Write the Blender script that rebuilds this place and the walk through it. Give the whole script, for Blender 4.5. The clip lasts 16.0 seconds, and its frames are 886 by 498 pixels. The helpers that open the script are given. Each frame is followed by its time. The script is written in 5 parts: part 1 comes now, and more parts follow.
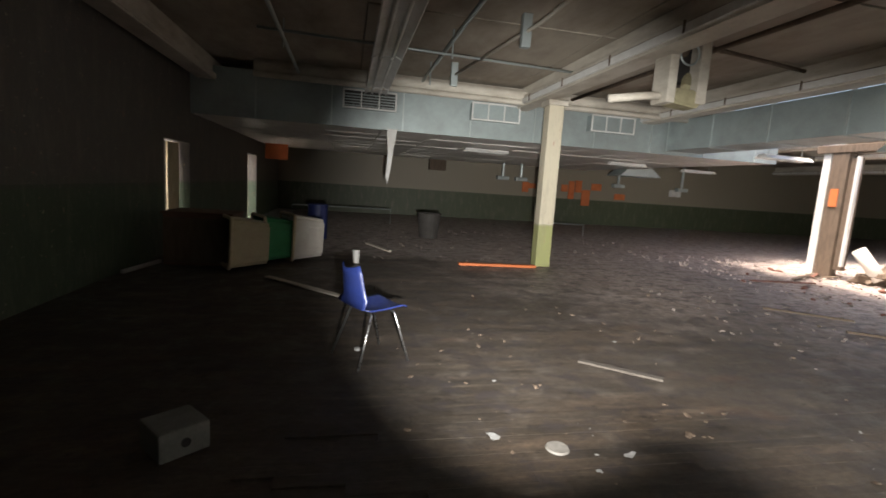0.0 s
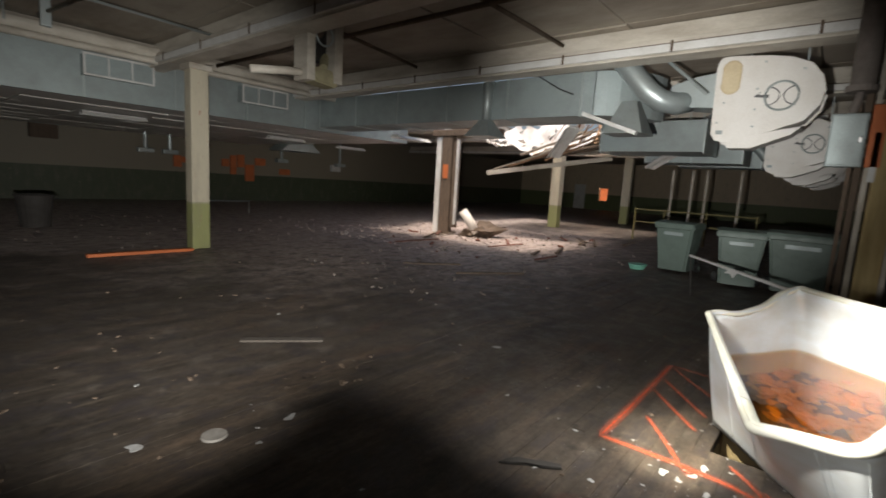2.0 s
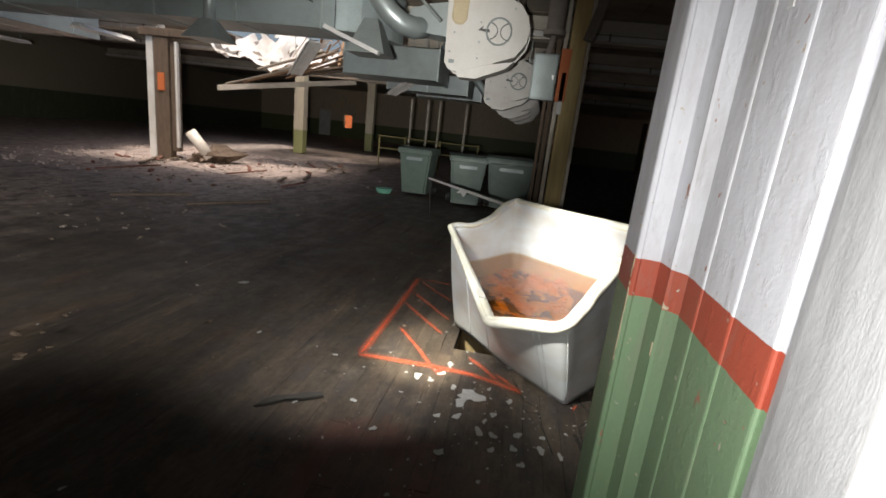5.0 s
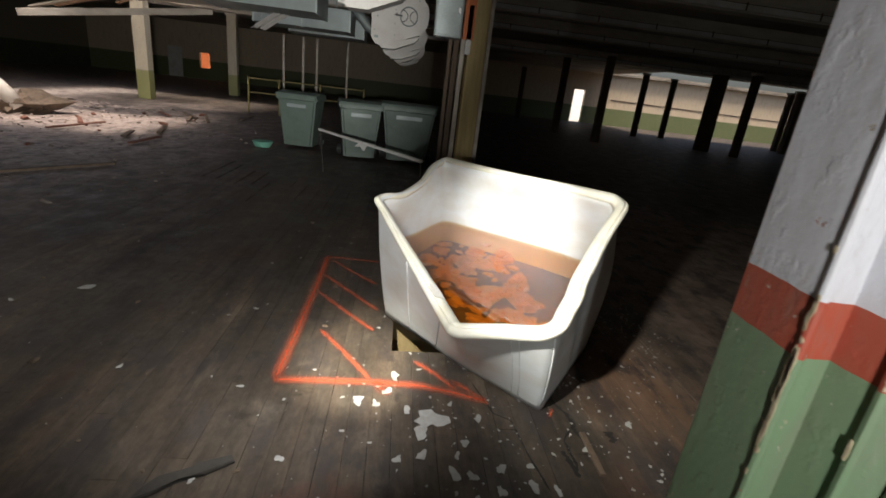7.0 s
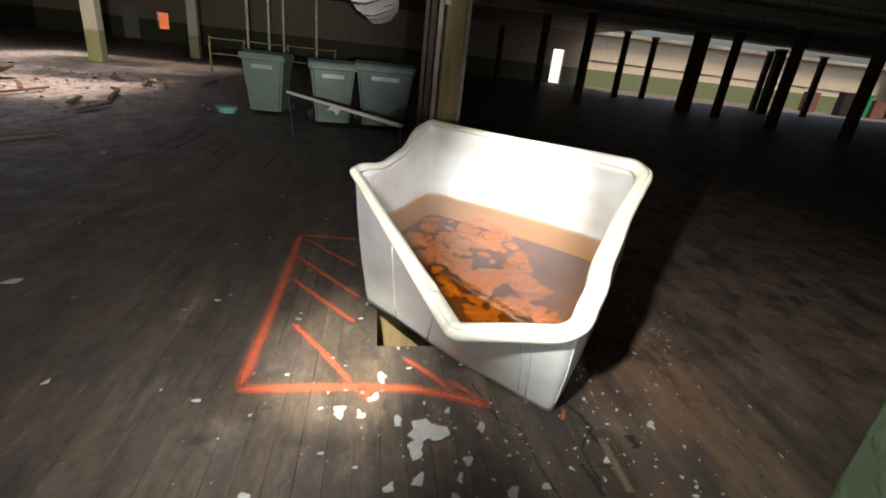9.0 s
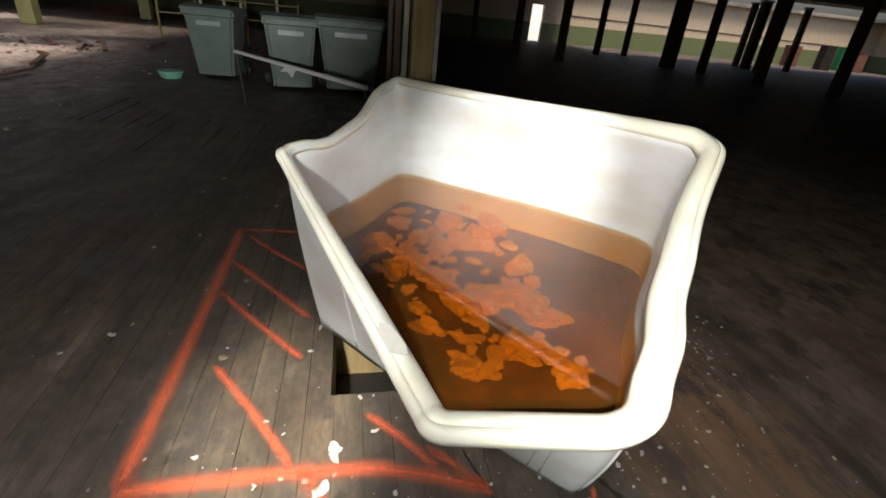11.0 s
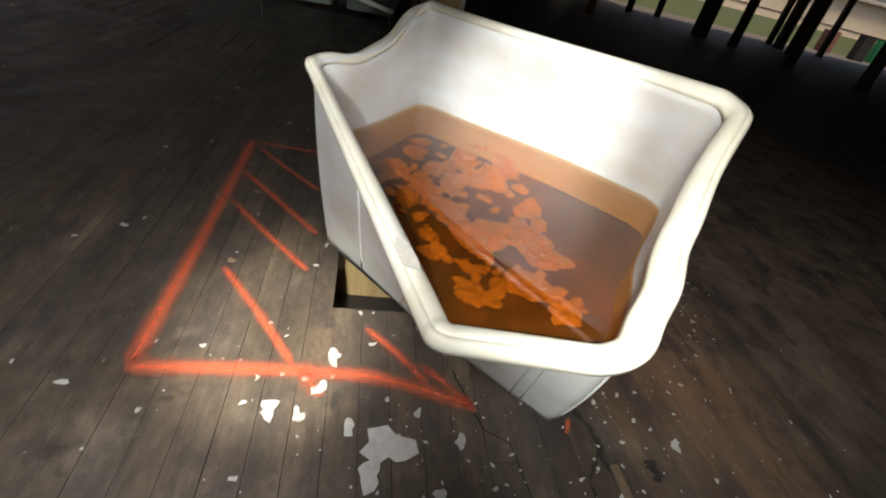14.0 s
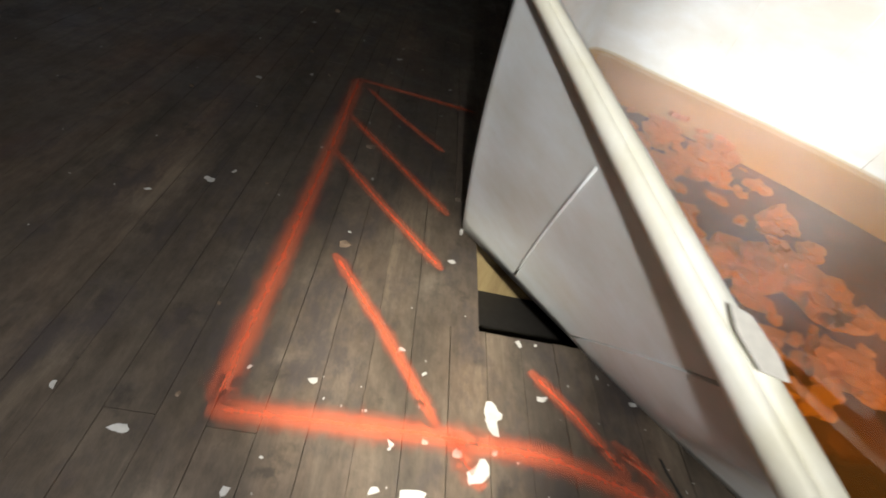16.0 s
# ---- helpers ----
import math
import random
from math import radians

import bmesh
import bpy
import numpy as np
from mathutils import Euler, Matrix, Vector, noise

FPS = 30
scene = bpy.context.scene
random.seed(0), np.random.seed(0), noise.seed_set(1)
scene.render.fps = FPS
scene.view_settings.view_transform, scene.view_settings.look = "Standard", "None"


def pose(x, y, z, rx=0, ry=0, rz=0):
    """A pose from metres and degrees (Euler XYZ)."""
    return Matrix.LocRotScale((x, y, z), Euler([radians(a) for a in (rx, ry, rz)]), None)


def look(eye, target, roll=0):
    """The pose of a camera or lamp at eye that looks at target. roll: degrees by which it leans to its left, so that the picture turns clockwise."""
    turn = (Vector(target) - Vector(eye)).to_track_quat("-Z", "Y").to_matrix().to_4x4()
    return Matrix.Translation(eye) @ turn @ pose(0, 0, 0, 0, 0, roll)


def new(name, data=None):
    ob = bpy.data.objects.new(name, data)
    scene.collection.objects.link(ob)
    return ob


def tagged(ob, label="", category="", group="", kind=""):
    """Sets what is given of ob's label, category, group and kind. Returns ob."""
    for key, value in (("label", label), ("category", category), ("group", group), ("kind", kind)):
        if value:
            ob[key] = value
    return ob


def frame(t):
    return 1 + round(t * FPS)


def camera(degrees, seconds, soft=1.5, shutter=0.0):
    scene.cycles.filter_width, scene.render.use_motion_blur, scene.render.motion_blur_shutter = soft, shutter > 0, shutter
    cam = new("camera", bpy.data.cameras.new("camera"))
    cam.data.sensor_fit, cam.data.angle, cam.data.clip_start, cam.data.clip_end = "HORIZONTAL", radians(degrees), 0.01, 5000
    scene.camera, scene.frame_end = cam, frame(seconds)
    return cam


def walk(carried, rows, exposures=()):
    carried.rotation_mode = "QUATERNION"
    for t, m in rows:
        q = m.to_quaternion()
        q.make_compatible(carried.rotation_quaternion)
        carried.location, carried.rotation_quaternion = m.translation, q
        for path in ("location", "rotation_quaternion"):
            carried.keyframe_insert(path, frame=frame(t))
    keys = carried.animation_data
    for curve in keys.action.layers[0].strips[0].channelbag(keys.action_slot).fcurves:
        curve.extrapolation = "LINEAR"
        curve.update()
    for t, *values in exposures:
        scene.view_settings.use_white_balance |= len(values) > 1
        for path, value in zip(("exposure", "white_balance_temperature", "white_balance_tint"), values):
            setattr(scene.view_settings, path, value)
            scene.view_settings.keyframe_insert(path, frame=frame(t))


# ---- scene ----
cam = camera(86.9, 16.0, soft=1.7, shutter=0.3)
PATH = [
    (0, (2.819, 1.652, 1.501), (3.231, 3.623, 1.228), 3.8),
    (0.5, (2.847, 1.672, 1.479), (3.475, 3.587, 1.231), 2.8),
    (1, (2.893, 1.612, 1.5), (3.87, 3.377, 1.265), 2.9),
    (1.5, (2.941, 1.57, 1.491), (4.223, 3.124, 1.235), 2.9),
    (2, (2.979, 1.538, 1.494), (4.53, 2.818, 1.206), 3.5),
    (2.5, (2.986, 1.524, 1.504), (4.694, 2.583, 1.209), 3.9),
    (3, (3.003, 1.52, 1.502), (4.812, 2.389, 1.195), 4.2),
    (3.5, (3.004, 1.516, 1.493), (4.878, 2.22, 1.154), 4.5),
    (4, (3.0, 1.509, 1.494), (4.916, 2.039, 1.078), 5.0),
    (4.2, (3.026, 1.527, 1.472), (4.952, 2.001, 1.034), 5.3),
    (6.3, (3.56, 1.807, 1.378), (5.498, 1.781, 0.773), 6.3),
    (6.5, (3.644, 1.838, 1.383), (5.572, 1.748, 0.752), 6.1),
    (7, (3.818, 1.964, 1.379), (5.726, 1.744, 0.719), 6.8),
    (7.5, (3.931, 2.129, 1.362), (5.82, 1.846, 0.671), 7.4),
    (8, (3.91, 2.195, 1.284), (5.775, 1.925, 0.528), 6.6),
    (8.5, (3.974, 2.112, 1.299), (5.834, 1.819, 0.539), 6.4),
    (9, (4.177, 1.977, 1.31), (6.023, 1.661, 0.525), 6.5),
    (9.2, (4.288, 1.915, 1.322), (6.129, 1.586, 0.53), 6.3),
    (11.3, (4.815, 1.854, 1.198), (6.565, 1.425, 0.26), 6.8),
    (11.5, (4.802, 1.87, 1.213), (6.537, 1.405, 0.265), 8.1),
    (12, (4.793, 1.868, 1.26), (6.525, 1.375, 0.321), 8.4),
    (12.5, (4.779, 1.829, 1.279), (6.506, 1.318, 0.34), 7.7),
    (13, (4.769, 1.808, 1.275), (6.473, 1.272, 0.311), 8.2),
    (13.5, (4.746, 1.825, 1.237), (6.44, 1.318, 0.238), 9.2),
    (14, (4.752, 1.911, 1.172), (6.402, 1.483, 0.067), 14.2),
    (14.5, (4.862, 2.042, 1.135), (6.441, 1.627, -0.073), 19.7),
    (15, (4.876, 2.073, 1.127), (6.448, 1.688, -0.101), 18.2),
    (15.5, (5.099, 2.154, 1.05), (6.607, 1.767, -0.253), 21.3),
    (16, (5.277, 2.206, 0.902), (6.811, 1.951, -0.404), 17.9),
]
walk(cam, [(t, look(eye, target, roll)) for t, eye, target, roll in PATH],
     [(0.0, 1.5), (0.5, 1.35), (1.0, 0.85), (1.5, 0.4), (2.0, 0.1), (2.5, 0.0), (3.5, 0.0), (4.2, 0.0), (6.3, -0.1), (7.5, -0.1), (8.2, 0.2), (8.7, 0.2), (9.2, 0.1), (11.3, -0.2), (13.5, -0.2), (14.5, -0.25), (16.0, -0.3)])

# ---- light: daylight through the broken roof, and the walker's torch ----
world = bpy.data.worlds.new("world")
scene.world = world
world.use_nodes = True
wn = world.node_tree
sky = wn.nodes.new("ShaderNodeTexSky")
sky.sky_type, sky.sun_disc = "NISHITA", False
sky.sun_elevation, sky.sun_rotation = radians(73), radians(262)
wn.links.new(sky.outputs[0], wn.nodes["Background"].inputs[0])
wn.nodes["Background"].inputs[1].default_value = 0.15
sky.dust_density = 6.0
sun_data = bpy.data.lights.new("sun", "SUN")
sun_data.energy, sun_data.angle, sun_data.color = 5.0, radians(14), (1.0, 0.87, 0.76)
sun = new("sun", sun_data)
sun.matrix_world = look((0, 0, 50), (15, 2, 0))


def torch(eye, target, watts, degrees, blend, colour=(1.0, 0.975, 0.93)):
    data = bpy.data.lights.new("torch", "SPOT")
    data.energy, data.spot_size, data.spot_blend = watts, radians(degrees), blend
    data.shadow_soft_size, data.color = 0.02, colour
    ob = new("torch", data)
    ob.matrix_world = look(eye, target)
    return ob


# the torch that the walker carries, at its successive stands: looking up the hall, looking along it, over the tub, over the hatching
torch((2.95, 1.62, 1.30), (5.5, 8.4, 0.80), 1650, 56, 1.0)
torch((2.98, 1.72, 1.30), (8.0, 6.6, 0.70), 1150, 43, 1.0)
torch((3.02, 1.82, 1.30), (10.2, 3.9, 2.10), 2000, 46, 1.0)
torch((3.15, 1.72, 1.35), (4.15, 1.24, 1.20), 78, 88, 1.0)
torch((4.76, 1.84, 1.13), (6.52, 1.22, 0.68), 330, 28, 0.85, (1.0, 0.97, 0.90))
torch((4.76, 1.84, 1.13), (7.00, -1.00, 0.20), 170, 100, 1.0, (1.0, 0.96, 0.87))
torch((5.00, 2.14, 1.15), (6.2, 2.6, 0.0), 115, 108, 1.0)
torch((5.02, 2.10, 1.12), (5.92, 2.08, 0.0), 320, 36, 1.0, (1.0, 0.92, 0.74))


# ---- materials ----
def mat(name, build, metal=0.0, rough=0.7):
    m = bpy.data.materials.new(name)
    m.use_nodes = True
    nt = m.node_tree
    b = nt.nodes["Principled BSDF"]
    b.inputs["Metallic"].default_value = metal
    b.inputs["Roughness"].default_value = rough
    if build:
        build(nt, b)
    return m


def coords(nt, scale=(1, 1, 1), space="world"):
    """World coordinates in metres, stretched by scale."""
    if space == "world":
        src = nt.nodes.new("ShaderNodeNewGeometry").outputs["Position"]
    else:
        src = nt.nodes.new("ShaderNodeTexCoord").outputs["Object"]
    mp = nt.nodes.new("ShaderNodeMapping")
    mp.inputs["Scale"].default_value = scale
    nt.links.new(src, mp.inputs[0])
    return mp.outputs[0]


def noise_of(nt, vec, scale, detail=4.0, rough=0.6):
    n = nt.nodes.new("ShaderNodeTexNoise")
    n.inputs["Scale"].default_value, n.inputs["Detail"].default_value, n.inputs["Roughness"].default_value = scale, detail, rough
    nt.links.new(vec, n.inputs["Vector"])
    return n.outputs["Fac"]


def ramp(nt, fac, *stops):
    r = nt.nodes.new("ShaderNodeValToRGB")
    els = r.color_ramp.elements
    while len(els) < len(stops):
        els.new(0.5)
    for e, (p, c) in zip(els, stops):
        e.position = p
        e.color = (*c, 1) if len(c) == 3 else c
    nt.links.new(fac, r.inputs[0])
    return r.outputs[0]


def mix(nt, fac, a, b, mode="MIX"):
    m = nt.nodes.new("ShaderNodeMix")
    m.data_type, m.blend_type = "RGBA", mode
    for sock, v in ((m.inputs[0], fac), (m.inputs[6], a), (m.inputs[7], b)):
        if isinstance(v, (int, float)):
            sock.default_value = v
        elif isinstance(v, tuple):
            sock.default_value = (*v, 1)
        else:
            nt.links.new(v, sock)
    return m.outputs[2]


def bump(nt, bsdf, height, strength=0.3, distance=0.01):
    b = nt.nodes.new("ShaderNodeBump")
    b.inputs["Strength"].default_value, b.inputs["Distance"].default_value = strength, distance
    nt.links.new(height, b.inputs["Height"])
    nt.links.new(b.outputs[0], bsdf.inputs["Normal"])


def grey(v):
    return (v, v, v)


def worn(name, base, dirt=None, scale=3.0, amount=0.5, rough=0.65, metal=0.0, relief=0.15, fine=60.0, streak=(1, 1, 1), space="world"):
    """A worn surface: base colour, dirt in patches, fine grain and relief."""
    dirt = dirt or tuple(c * 0.45 for c in base)

    def build(nt, b):
        v = coords(nt, streak, space)
        big = noise_of(nt, v, scale, 6, 0.65)
        small = noise_of(nt, v, fine, 3, 0.6)
        m = ramp(nt, big, (0.42, grey(0)), (0.42 + 0.35, grey(amount)))
        c = mix(nt, m, base, dirt)
        c = mix(nt, 0.25, c, ramp(nt, small, (0.3, grey(0.45)), (0.7, grey(1.0))), "MULTIPLY")
        nt.links.new(c, b.inputs["Base Color"])
        nt.links.new(ramp(nt, big, (0.3, grey(max(rough - 0.12, 0.05))), (0.8, grey(min(rough + 0.2, 1)))), b.inputs["Roughness"])
        bump(nt, b, small, relief, 0.004)

    return mat(name, build, metal, rough)


def floor_build(planks):
    """Old boards under grime: wood showing through in streaks, dust, dark spots and plaster powder. Some areas are
    paled for torchlight and daylight.
    """
    def build(nt, b):
        v = coords(nt)
        grain = noise_of(nt, coords(nt, (3.5, 60, 1)), 1.0, 5, 0.75)
        streaks = noise_of(nt, coords(nt, (0.45, 3.2, 1)), 1.0, 8, 0.7)
        blotch = noise_of(nt, coords(nt, (0.7, 1.1, 1)), 0.8, 8, 0.7)
        dust = noise_of(nt, v, 3.2, 8, 0.72)
        fine = noise_of(nt, coords(nt, (1, 1.8, 1)), 17.0, 6, 0.72)
        c = ramp(nt, streaks, (0.36, (0.030, 0.025, 0.021)), (0.50, (0.075, 0.058, 0.044)), (0.60, (0.115, 0.084, 0.062)), (0.74, (0.20, 0.145, 0.095)))
        c = mix(nt, ramp(nt, blotch, (0.40, grey(0)), (0.60, grey(0.72))), c, (0.082, 0.068, 0.055))
        c = mix(nt, 0.32, c, ramp(nt, grain, (0.3, grey(0.65)), (0.7, grey(1.15))), "MULTIPLY")
        c = mix(nt, 0.75, c, ramp(nt, fine, (0.32, grey(0.5)), (0.68, grey(1.3))), "MULTIPLY")
        c = mix(nt, ramp(nt, dust, (0.56, grey(0)), (0.74, grey(0.45))), c, (0.23, 0.195, 0.155))
        spots = noise_of(nt, v, 7.0, 6, 0.65)
        c = mix(nt, ramp(nt, spots, (0.60, grey(0)), (0.68, grey(0.75))), c, (0.024, 0.020, 0.017))
        wear = noise_of(nt, coords(nt, (0.8, 6.0, 1)), 1.1, 7, 0.68)
        c = mix(nt, ramp(nt, wear, (0.58, grey(0)), (0.75, grey(0.6))), c, (0.22, 0.175, 0.13))
        # plaster powder under the broken roof, paled further for light falling there
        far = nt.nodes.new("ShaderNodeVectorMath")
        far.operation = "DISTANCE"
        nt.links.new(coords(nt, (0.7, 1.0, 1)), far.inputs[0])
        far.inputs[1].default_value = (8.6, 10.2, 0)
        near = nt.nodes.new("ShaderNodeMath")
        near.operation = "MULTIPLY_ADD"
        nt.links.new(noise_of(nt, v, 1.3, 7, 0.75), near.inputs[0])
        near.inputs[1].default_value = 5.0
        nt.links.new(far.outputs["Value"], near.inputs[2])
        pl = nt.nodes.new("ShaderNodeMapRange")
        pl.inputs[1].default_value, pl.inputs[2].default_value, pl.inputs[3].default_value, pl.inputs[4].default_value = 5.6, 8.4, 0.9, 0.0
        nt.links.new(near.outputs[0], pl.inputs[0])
        # floor turning paler towards the north, with a ragged edge
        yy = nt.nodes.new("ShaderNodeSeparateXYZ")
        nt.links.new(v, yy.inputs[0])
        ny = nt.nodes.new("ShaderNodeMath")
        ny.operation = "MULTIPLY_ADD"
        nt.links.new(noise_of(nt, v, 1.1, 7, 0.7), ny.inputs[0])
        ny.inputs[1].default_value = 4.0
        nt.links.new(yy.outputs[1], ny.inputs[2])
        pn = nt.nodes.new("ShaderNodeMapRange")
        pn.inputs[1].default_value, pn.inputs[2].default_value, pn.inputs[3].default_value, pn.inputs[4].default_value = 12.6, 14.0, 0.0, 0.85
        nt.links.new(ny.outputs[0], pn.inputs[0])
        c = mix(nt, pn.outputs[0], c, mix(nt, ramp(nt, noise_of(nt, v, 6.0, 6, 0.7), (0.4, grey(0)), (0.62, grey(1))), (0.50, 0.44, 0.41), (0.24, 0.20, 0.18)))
        # brown streaked boards beside the tub, lightened for the torch's spill
        scuff_spill = nt.nodes.new("ShaderNodeVectorMath")
        scuff_spill.operation = "DISTANCE"
        nt.links.new(coords(nt, (0.6, 1.0, 1)), scuff_spill.inputs[0])
        scuff_spill.inputs[1].default_value = (3.56, 0.62, 0)
        sm = nt.nodes.new("ShaderNodeMath")
        sm.operation = "MULTIPLY_ADD"
        nt.links.new(noise_of(nt, coords(nt, (1.2, 7.0, 1)), 2.0, 7, 0.7), sm.inputs[0])
        sm.inputs[1].default_value = 0.8
        nt.links.new(scuff_spill.outputs["Value"], sm.inputs[2])
        c = mix(nt, ramp(nt, sm.outputs[0], (0.45, grey(0.75)), (0.85, grey(0))), c, (0.235, 0.135, 0.085))
        # paler floor beyond the tub: torchlight painted in, broken up by noise
        pale = nt.nodes.new("ShaderNodeVectorMath")
        pale.operation = "DISTANCE"
        nt.links.new(coords(nt, (0.6, 1.0, 1)), pale.inputs[0])
        pale.inputs[1].default_value = (4.9, -1.3, 0)
        pm = nt.nodes.new("ShaderNodeMath")
        pm.operation = "MULTIPLY_ADD"
        nt.links.new(noise_of(nt, coords(nt, (0.6, 2.6, 1)), 1.3, 8, 0.72), pm.inputs[0])
        pm.inputs[1].default_value = 2.6
        nt.links.new(pale.outputs["Value"], pm.inputs[2])
        pr = nt.nodes.new("ShaderNodeMapRange")
        pr.inputs[1].default_value, pr.inputs[2].default_value, pr.inputs[3].default_value, pr.inputs[4].default_value = 2.4, 3.6, 0.85, 0.0
        nt.links.new(pm.outputs[0], pr.inputs[0])
        c = mix(nt, pr.outputs[0], c, mix(nt, ramp(nt, noise_of(nt, v, 5.0, 6, 0.7), (0.4, grey(0)), (0.62, grey(1))), (0.30, 0.23, 0.185), (0.15, 0.105, 0.085)))
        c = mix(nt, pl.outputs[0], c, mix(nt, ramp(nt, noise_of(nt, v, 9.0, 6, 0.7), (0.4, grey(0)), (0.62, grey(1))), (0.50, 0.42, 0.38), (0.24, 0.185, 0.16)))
        old = nt.nodes.new("ShaderNodeVectorMath")
        old.operation = "DISTANCE"
        nt.links.new(coords(nt, (1.3, 1.0, 1)), old.inputs[0])
        old.inputs[1].default_value = (6.2, 2.05, 0)
        edge = nt.nodes.new("ShaderNodeMath")
        edge.operation = "MULTIPLY_ADD"
        nt.links.new(noise_of(nt, v, 5.0, 7, 0.7), edge.inputs[0])
        edge.inputs[1].default_value = 0.9
        nt.links.new(old.outputs["Value"], edge.inputs[2])
        c = mix(nt, ramp(nt, edge.outputs[0], (0.74, grey(0.7)), (0.98, grey(0))), c, (0.15, 0.062, 0.05))
        tar = noise_of(nt, coords(nt, (1.4, 2.4, 1)), 2.1, 9, 0.74)
        c = mix(nt, ramp(nt, tar, (0.50, grey(0)), (0.60, grey(0.8))), c, (0.047, 0.039, 0.039))
        rust = noise_of(nt, coords(nt, (0.5, 1.6, 1)), 0.9, 4, 0.6)
        c = mix(nt, ramp(nt, rust, (0.6, grey(0)), (0.78, grey(0.35))), c, (0.2, 0.085, 0.05))
        if planks:
            oi = nt.nodes.new("ShaderNodeObjectInfo")
            c = mix(nt, 0.8, c, ramp(nt, oi.outputs["Random"], (0.0, grey(0.88)), (1.0, (1.1, 1.08, 1.03))), "MULTIPLY")
        nt.links.new(c, b.inputs["Base Color"])
        nt.links.new(ramp(nt, dust, (0.35, grey(0.42)), (0.7, grey(0.85))), b.inputs["Roughness"])
        add = nt.nodes.new("ShaderNodeMath")
        nt.links.new(grain, add.inputs[0])
        nt.links.new(dust, add.inputs[1])
        bump(nt, b, add.outputs[0], 0.35, 0.004)
    return build


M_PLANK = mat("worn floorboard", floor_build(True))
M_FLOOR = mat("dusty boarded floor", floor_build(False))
# near-black: shade of holes, gaps and grilles as colour; also black things
M_DARK = worn("near black and shade", (0.02, 0.018, 0.016))
M_CEIL = worn("stained ceiling boards", (0.42, 0.37, 0.30), (0.12, 0.085, 0.06), 0.5, 0.9, 0.9, streak=(1.6, 0.7, 1))
M_BEAM = worn("chipped white beam paint", (0.62, 0.58, 0.50), (0.22, 0.17, 0.12), 1.6, 0.7, 0.7, streak=(1, 0.5, 2))
M_WHITE = worn("old white paint", (0.72, 0.72, 0.70), (0.40, 0.36, 0.30), 2.2, 0.55, 0.55)
M_METAL = worn("galvanised sheet", (0.46, 0.52, 0.52), (0.30, 0.31, 0.29), 1.2, 0.7, 0.42, 0.55)
M_DUCT = worn("dull duct sheet", (0.36, 0.42, 0.42), (0.2, 0.21, 0.2), 0.8, 0.8, 0.5, 0.3)
M_PANEL = worn("enamelled blower panel", (0.74, 0.72, 0.68), (0.5, 0.44, 0.36), 2.5, 0.4, 0.4)
M_WOODTRIM = worn("bare yellow timber", (0.42, 0.32, 0.16), (0.2, 0.13, 0.07), 3, 0.7, 0.75, streak=(6, 6, 0.6))
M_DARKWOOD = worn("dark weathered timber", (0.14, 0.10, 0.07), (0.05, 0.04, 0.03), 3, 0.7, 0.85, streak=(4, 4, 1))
M_ORANGE = worn("orange board", (0.62, 0.17, 0.05), (0.3, 0.1, 0.05), 3, 0.5)
M_BIN = worn("green grey bin plastic", (0.14, 0.19, 0.165), (0.085, 0.11, 0.095), 4, 0.6, 0.5)
M_RUBBER = worn("black rubber", (0.025, 0.025, 0.025), rough=0.8)
M_BLUE = worn("blue chair plastic", (0.022, 0.038, 0.17), (0.015, 0.022, 0.08), 6, 0.4, 0.4)
M_CHROME = worn("tarnished chrome", (0.6, 0.6, 0.6), (0.3, 0.28, 0.26), 20, 0.5, 0.3, 0.95)
M_GREENP = worn("green crate plastic", (0.02, 0.25, 0.09), rough=0.5)
M_CREAM = worn("cream tub plastic", (0.62, 0.52, 0.34), (0.4, 0.3, 0.18), 3, 0.5, 0.5)
M_WHITEP = worn("white tub plastic", (0.72, 0.68, 0.62), (0.5, 0.42, 0.34), 3, 0.5, 0.5)
M_BROWN = worn("brown tub plastic", (0.16, 0.08, 0.05), rough=0.6)
M_BLOCK = worn("cast concrete", (0.20, 0.20, 0.18), (0.12, 0.12, 0.11), 6, 0.6, 0.9)
M_RUBBLE = worn("plaster rubble", (0.50, 0.42, 0.38), (0.14, 0.10, 0.08), 5, 0.8, 0.95)
M_RUST = worn("reddish debris", (0.19, 0.08, 0.055), (0.08, 0.045, 0.035), 8, 0.7, 0.9)
M_CHIP = worn("fallen paint flake", (0.46, 0.46, 0.45), (0.26, 0.24, 0.22), 14, 0.7, 0.7)


def lining_build(nt, b):
    v = coords(nt)
    c = ramp(nt, noise_of(nt, v, 2.0, 6, 0.65), (0.35, (0.88, 0.88, 0.86)), (0.7, (0.55, 0.50, 0.44)))
    nt.links.new(c, b.inputs["Base Color"])
    tl = nt.nodes.new("ShaderNodeBsdfTranslucent")
    nt.links.new(c, tl.inputs[0])
    mx = nt.nodes.new("ShaderNodeMixShader")
    mx.inputs[0].default_value = 0.9
    nt.links.new(b.outputs[0], mx.inputs[1])
    nt.links.new(tl.outputs[0], mx.inputs[2])
    nt.links.new(mx.outputs[0], nt.nodes["Material Output"].inputs[0])


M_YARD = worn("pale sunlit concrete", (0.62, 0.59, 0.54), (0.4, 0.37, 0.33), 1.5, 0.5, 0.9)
M_CRUMB = worn("grey dusty crumbs", (0.20, 0.165, 0.145), (0.09, 0.07, 0.06), 6, 0.7, 0.95)
M_FOIL = mat("thin white roof lining", lining_build, 0, 0.6)


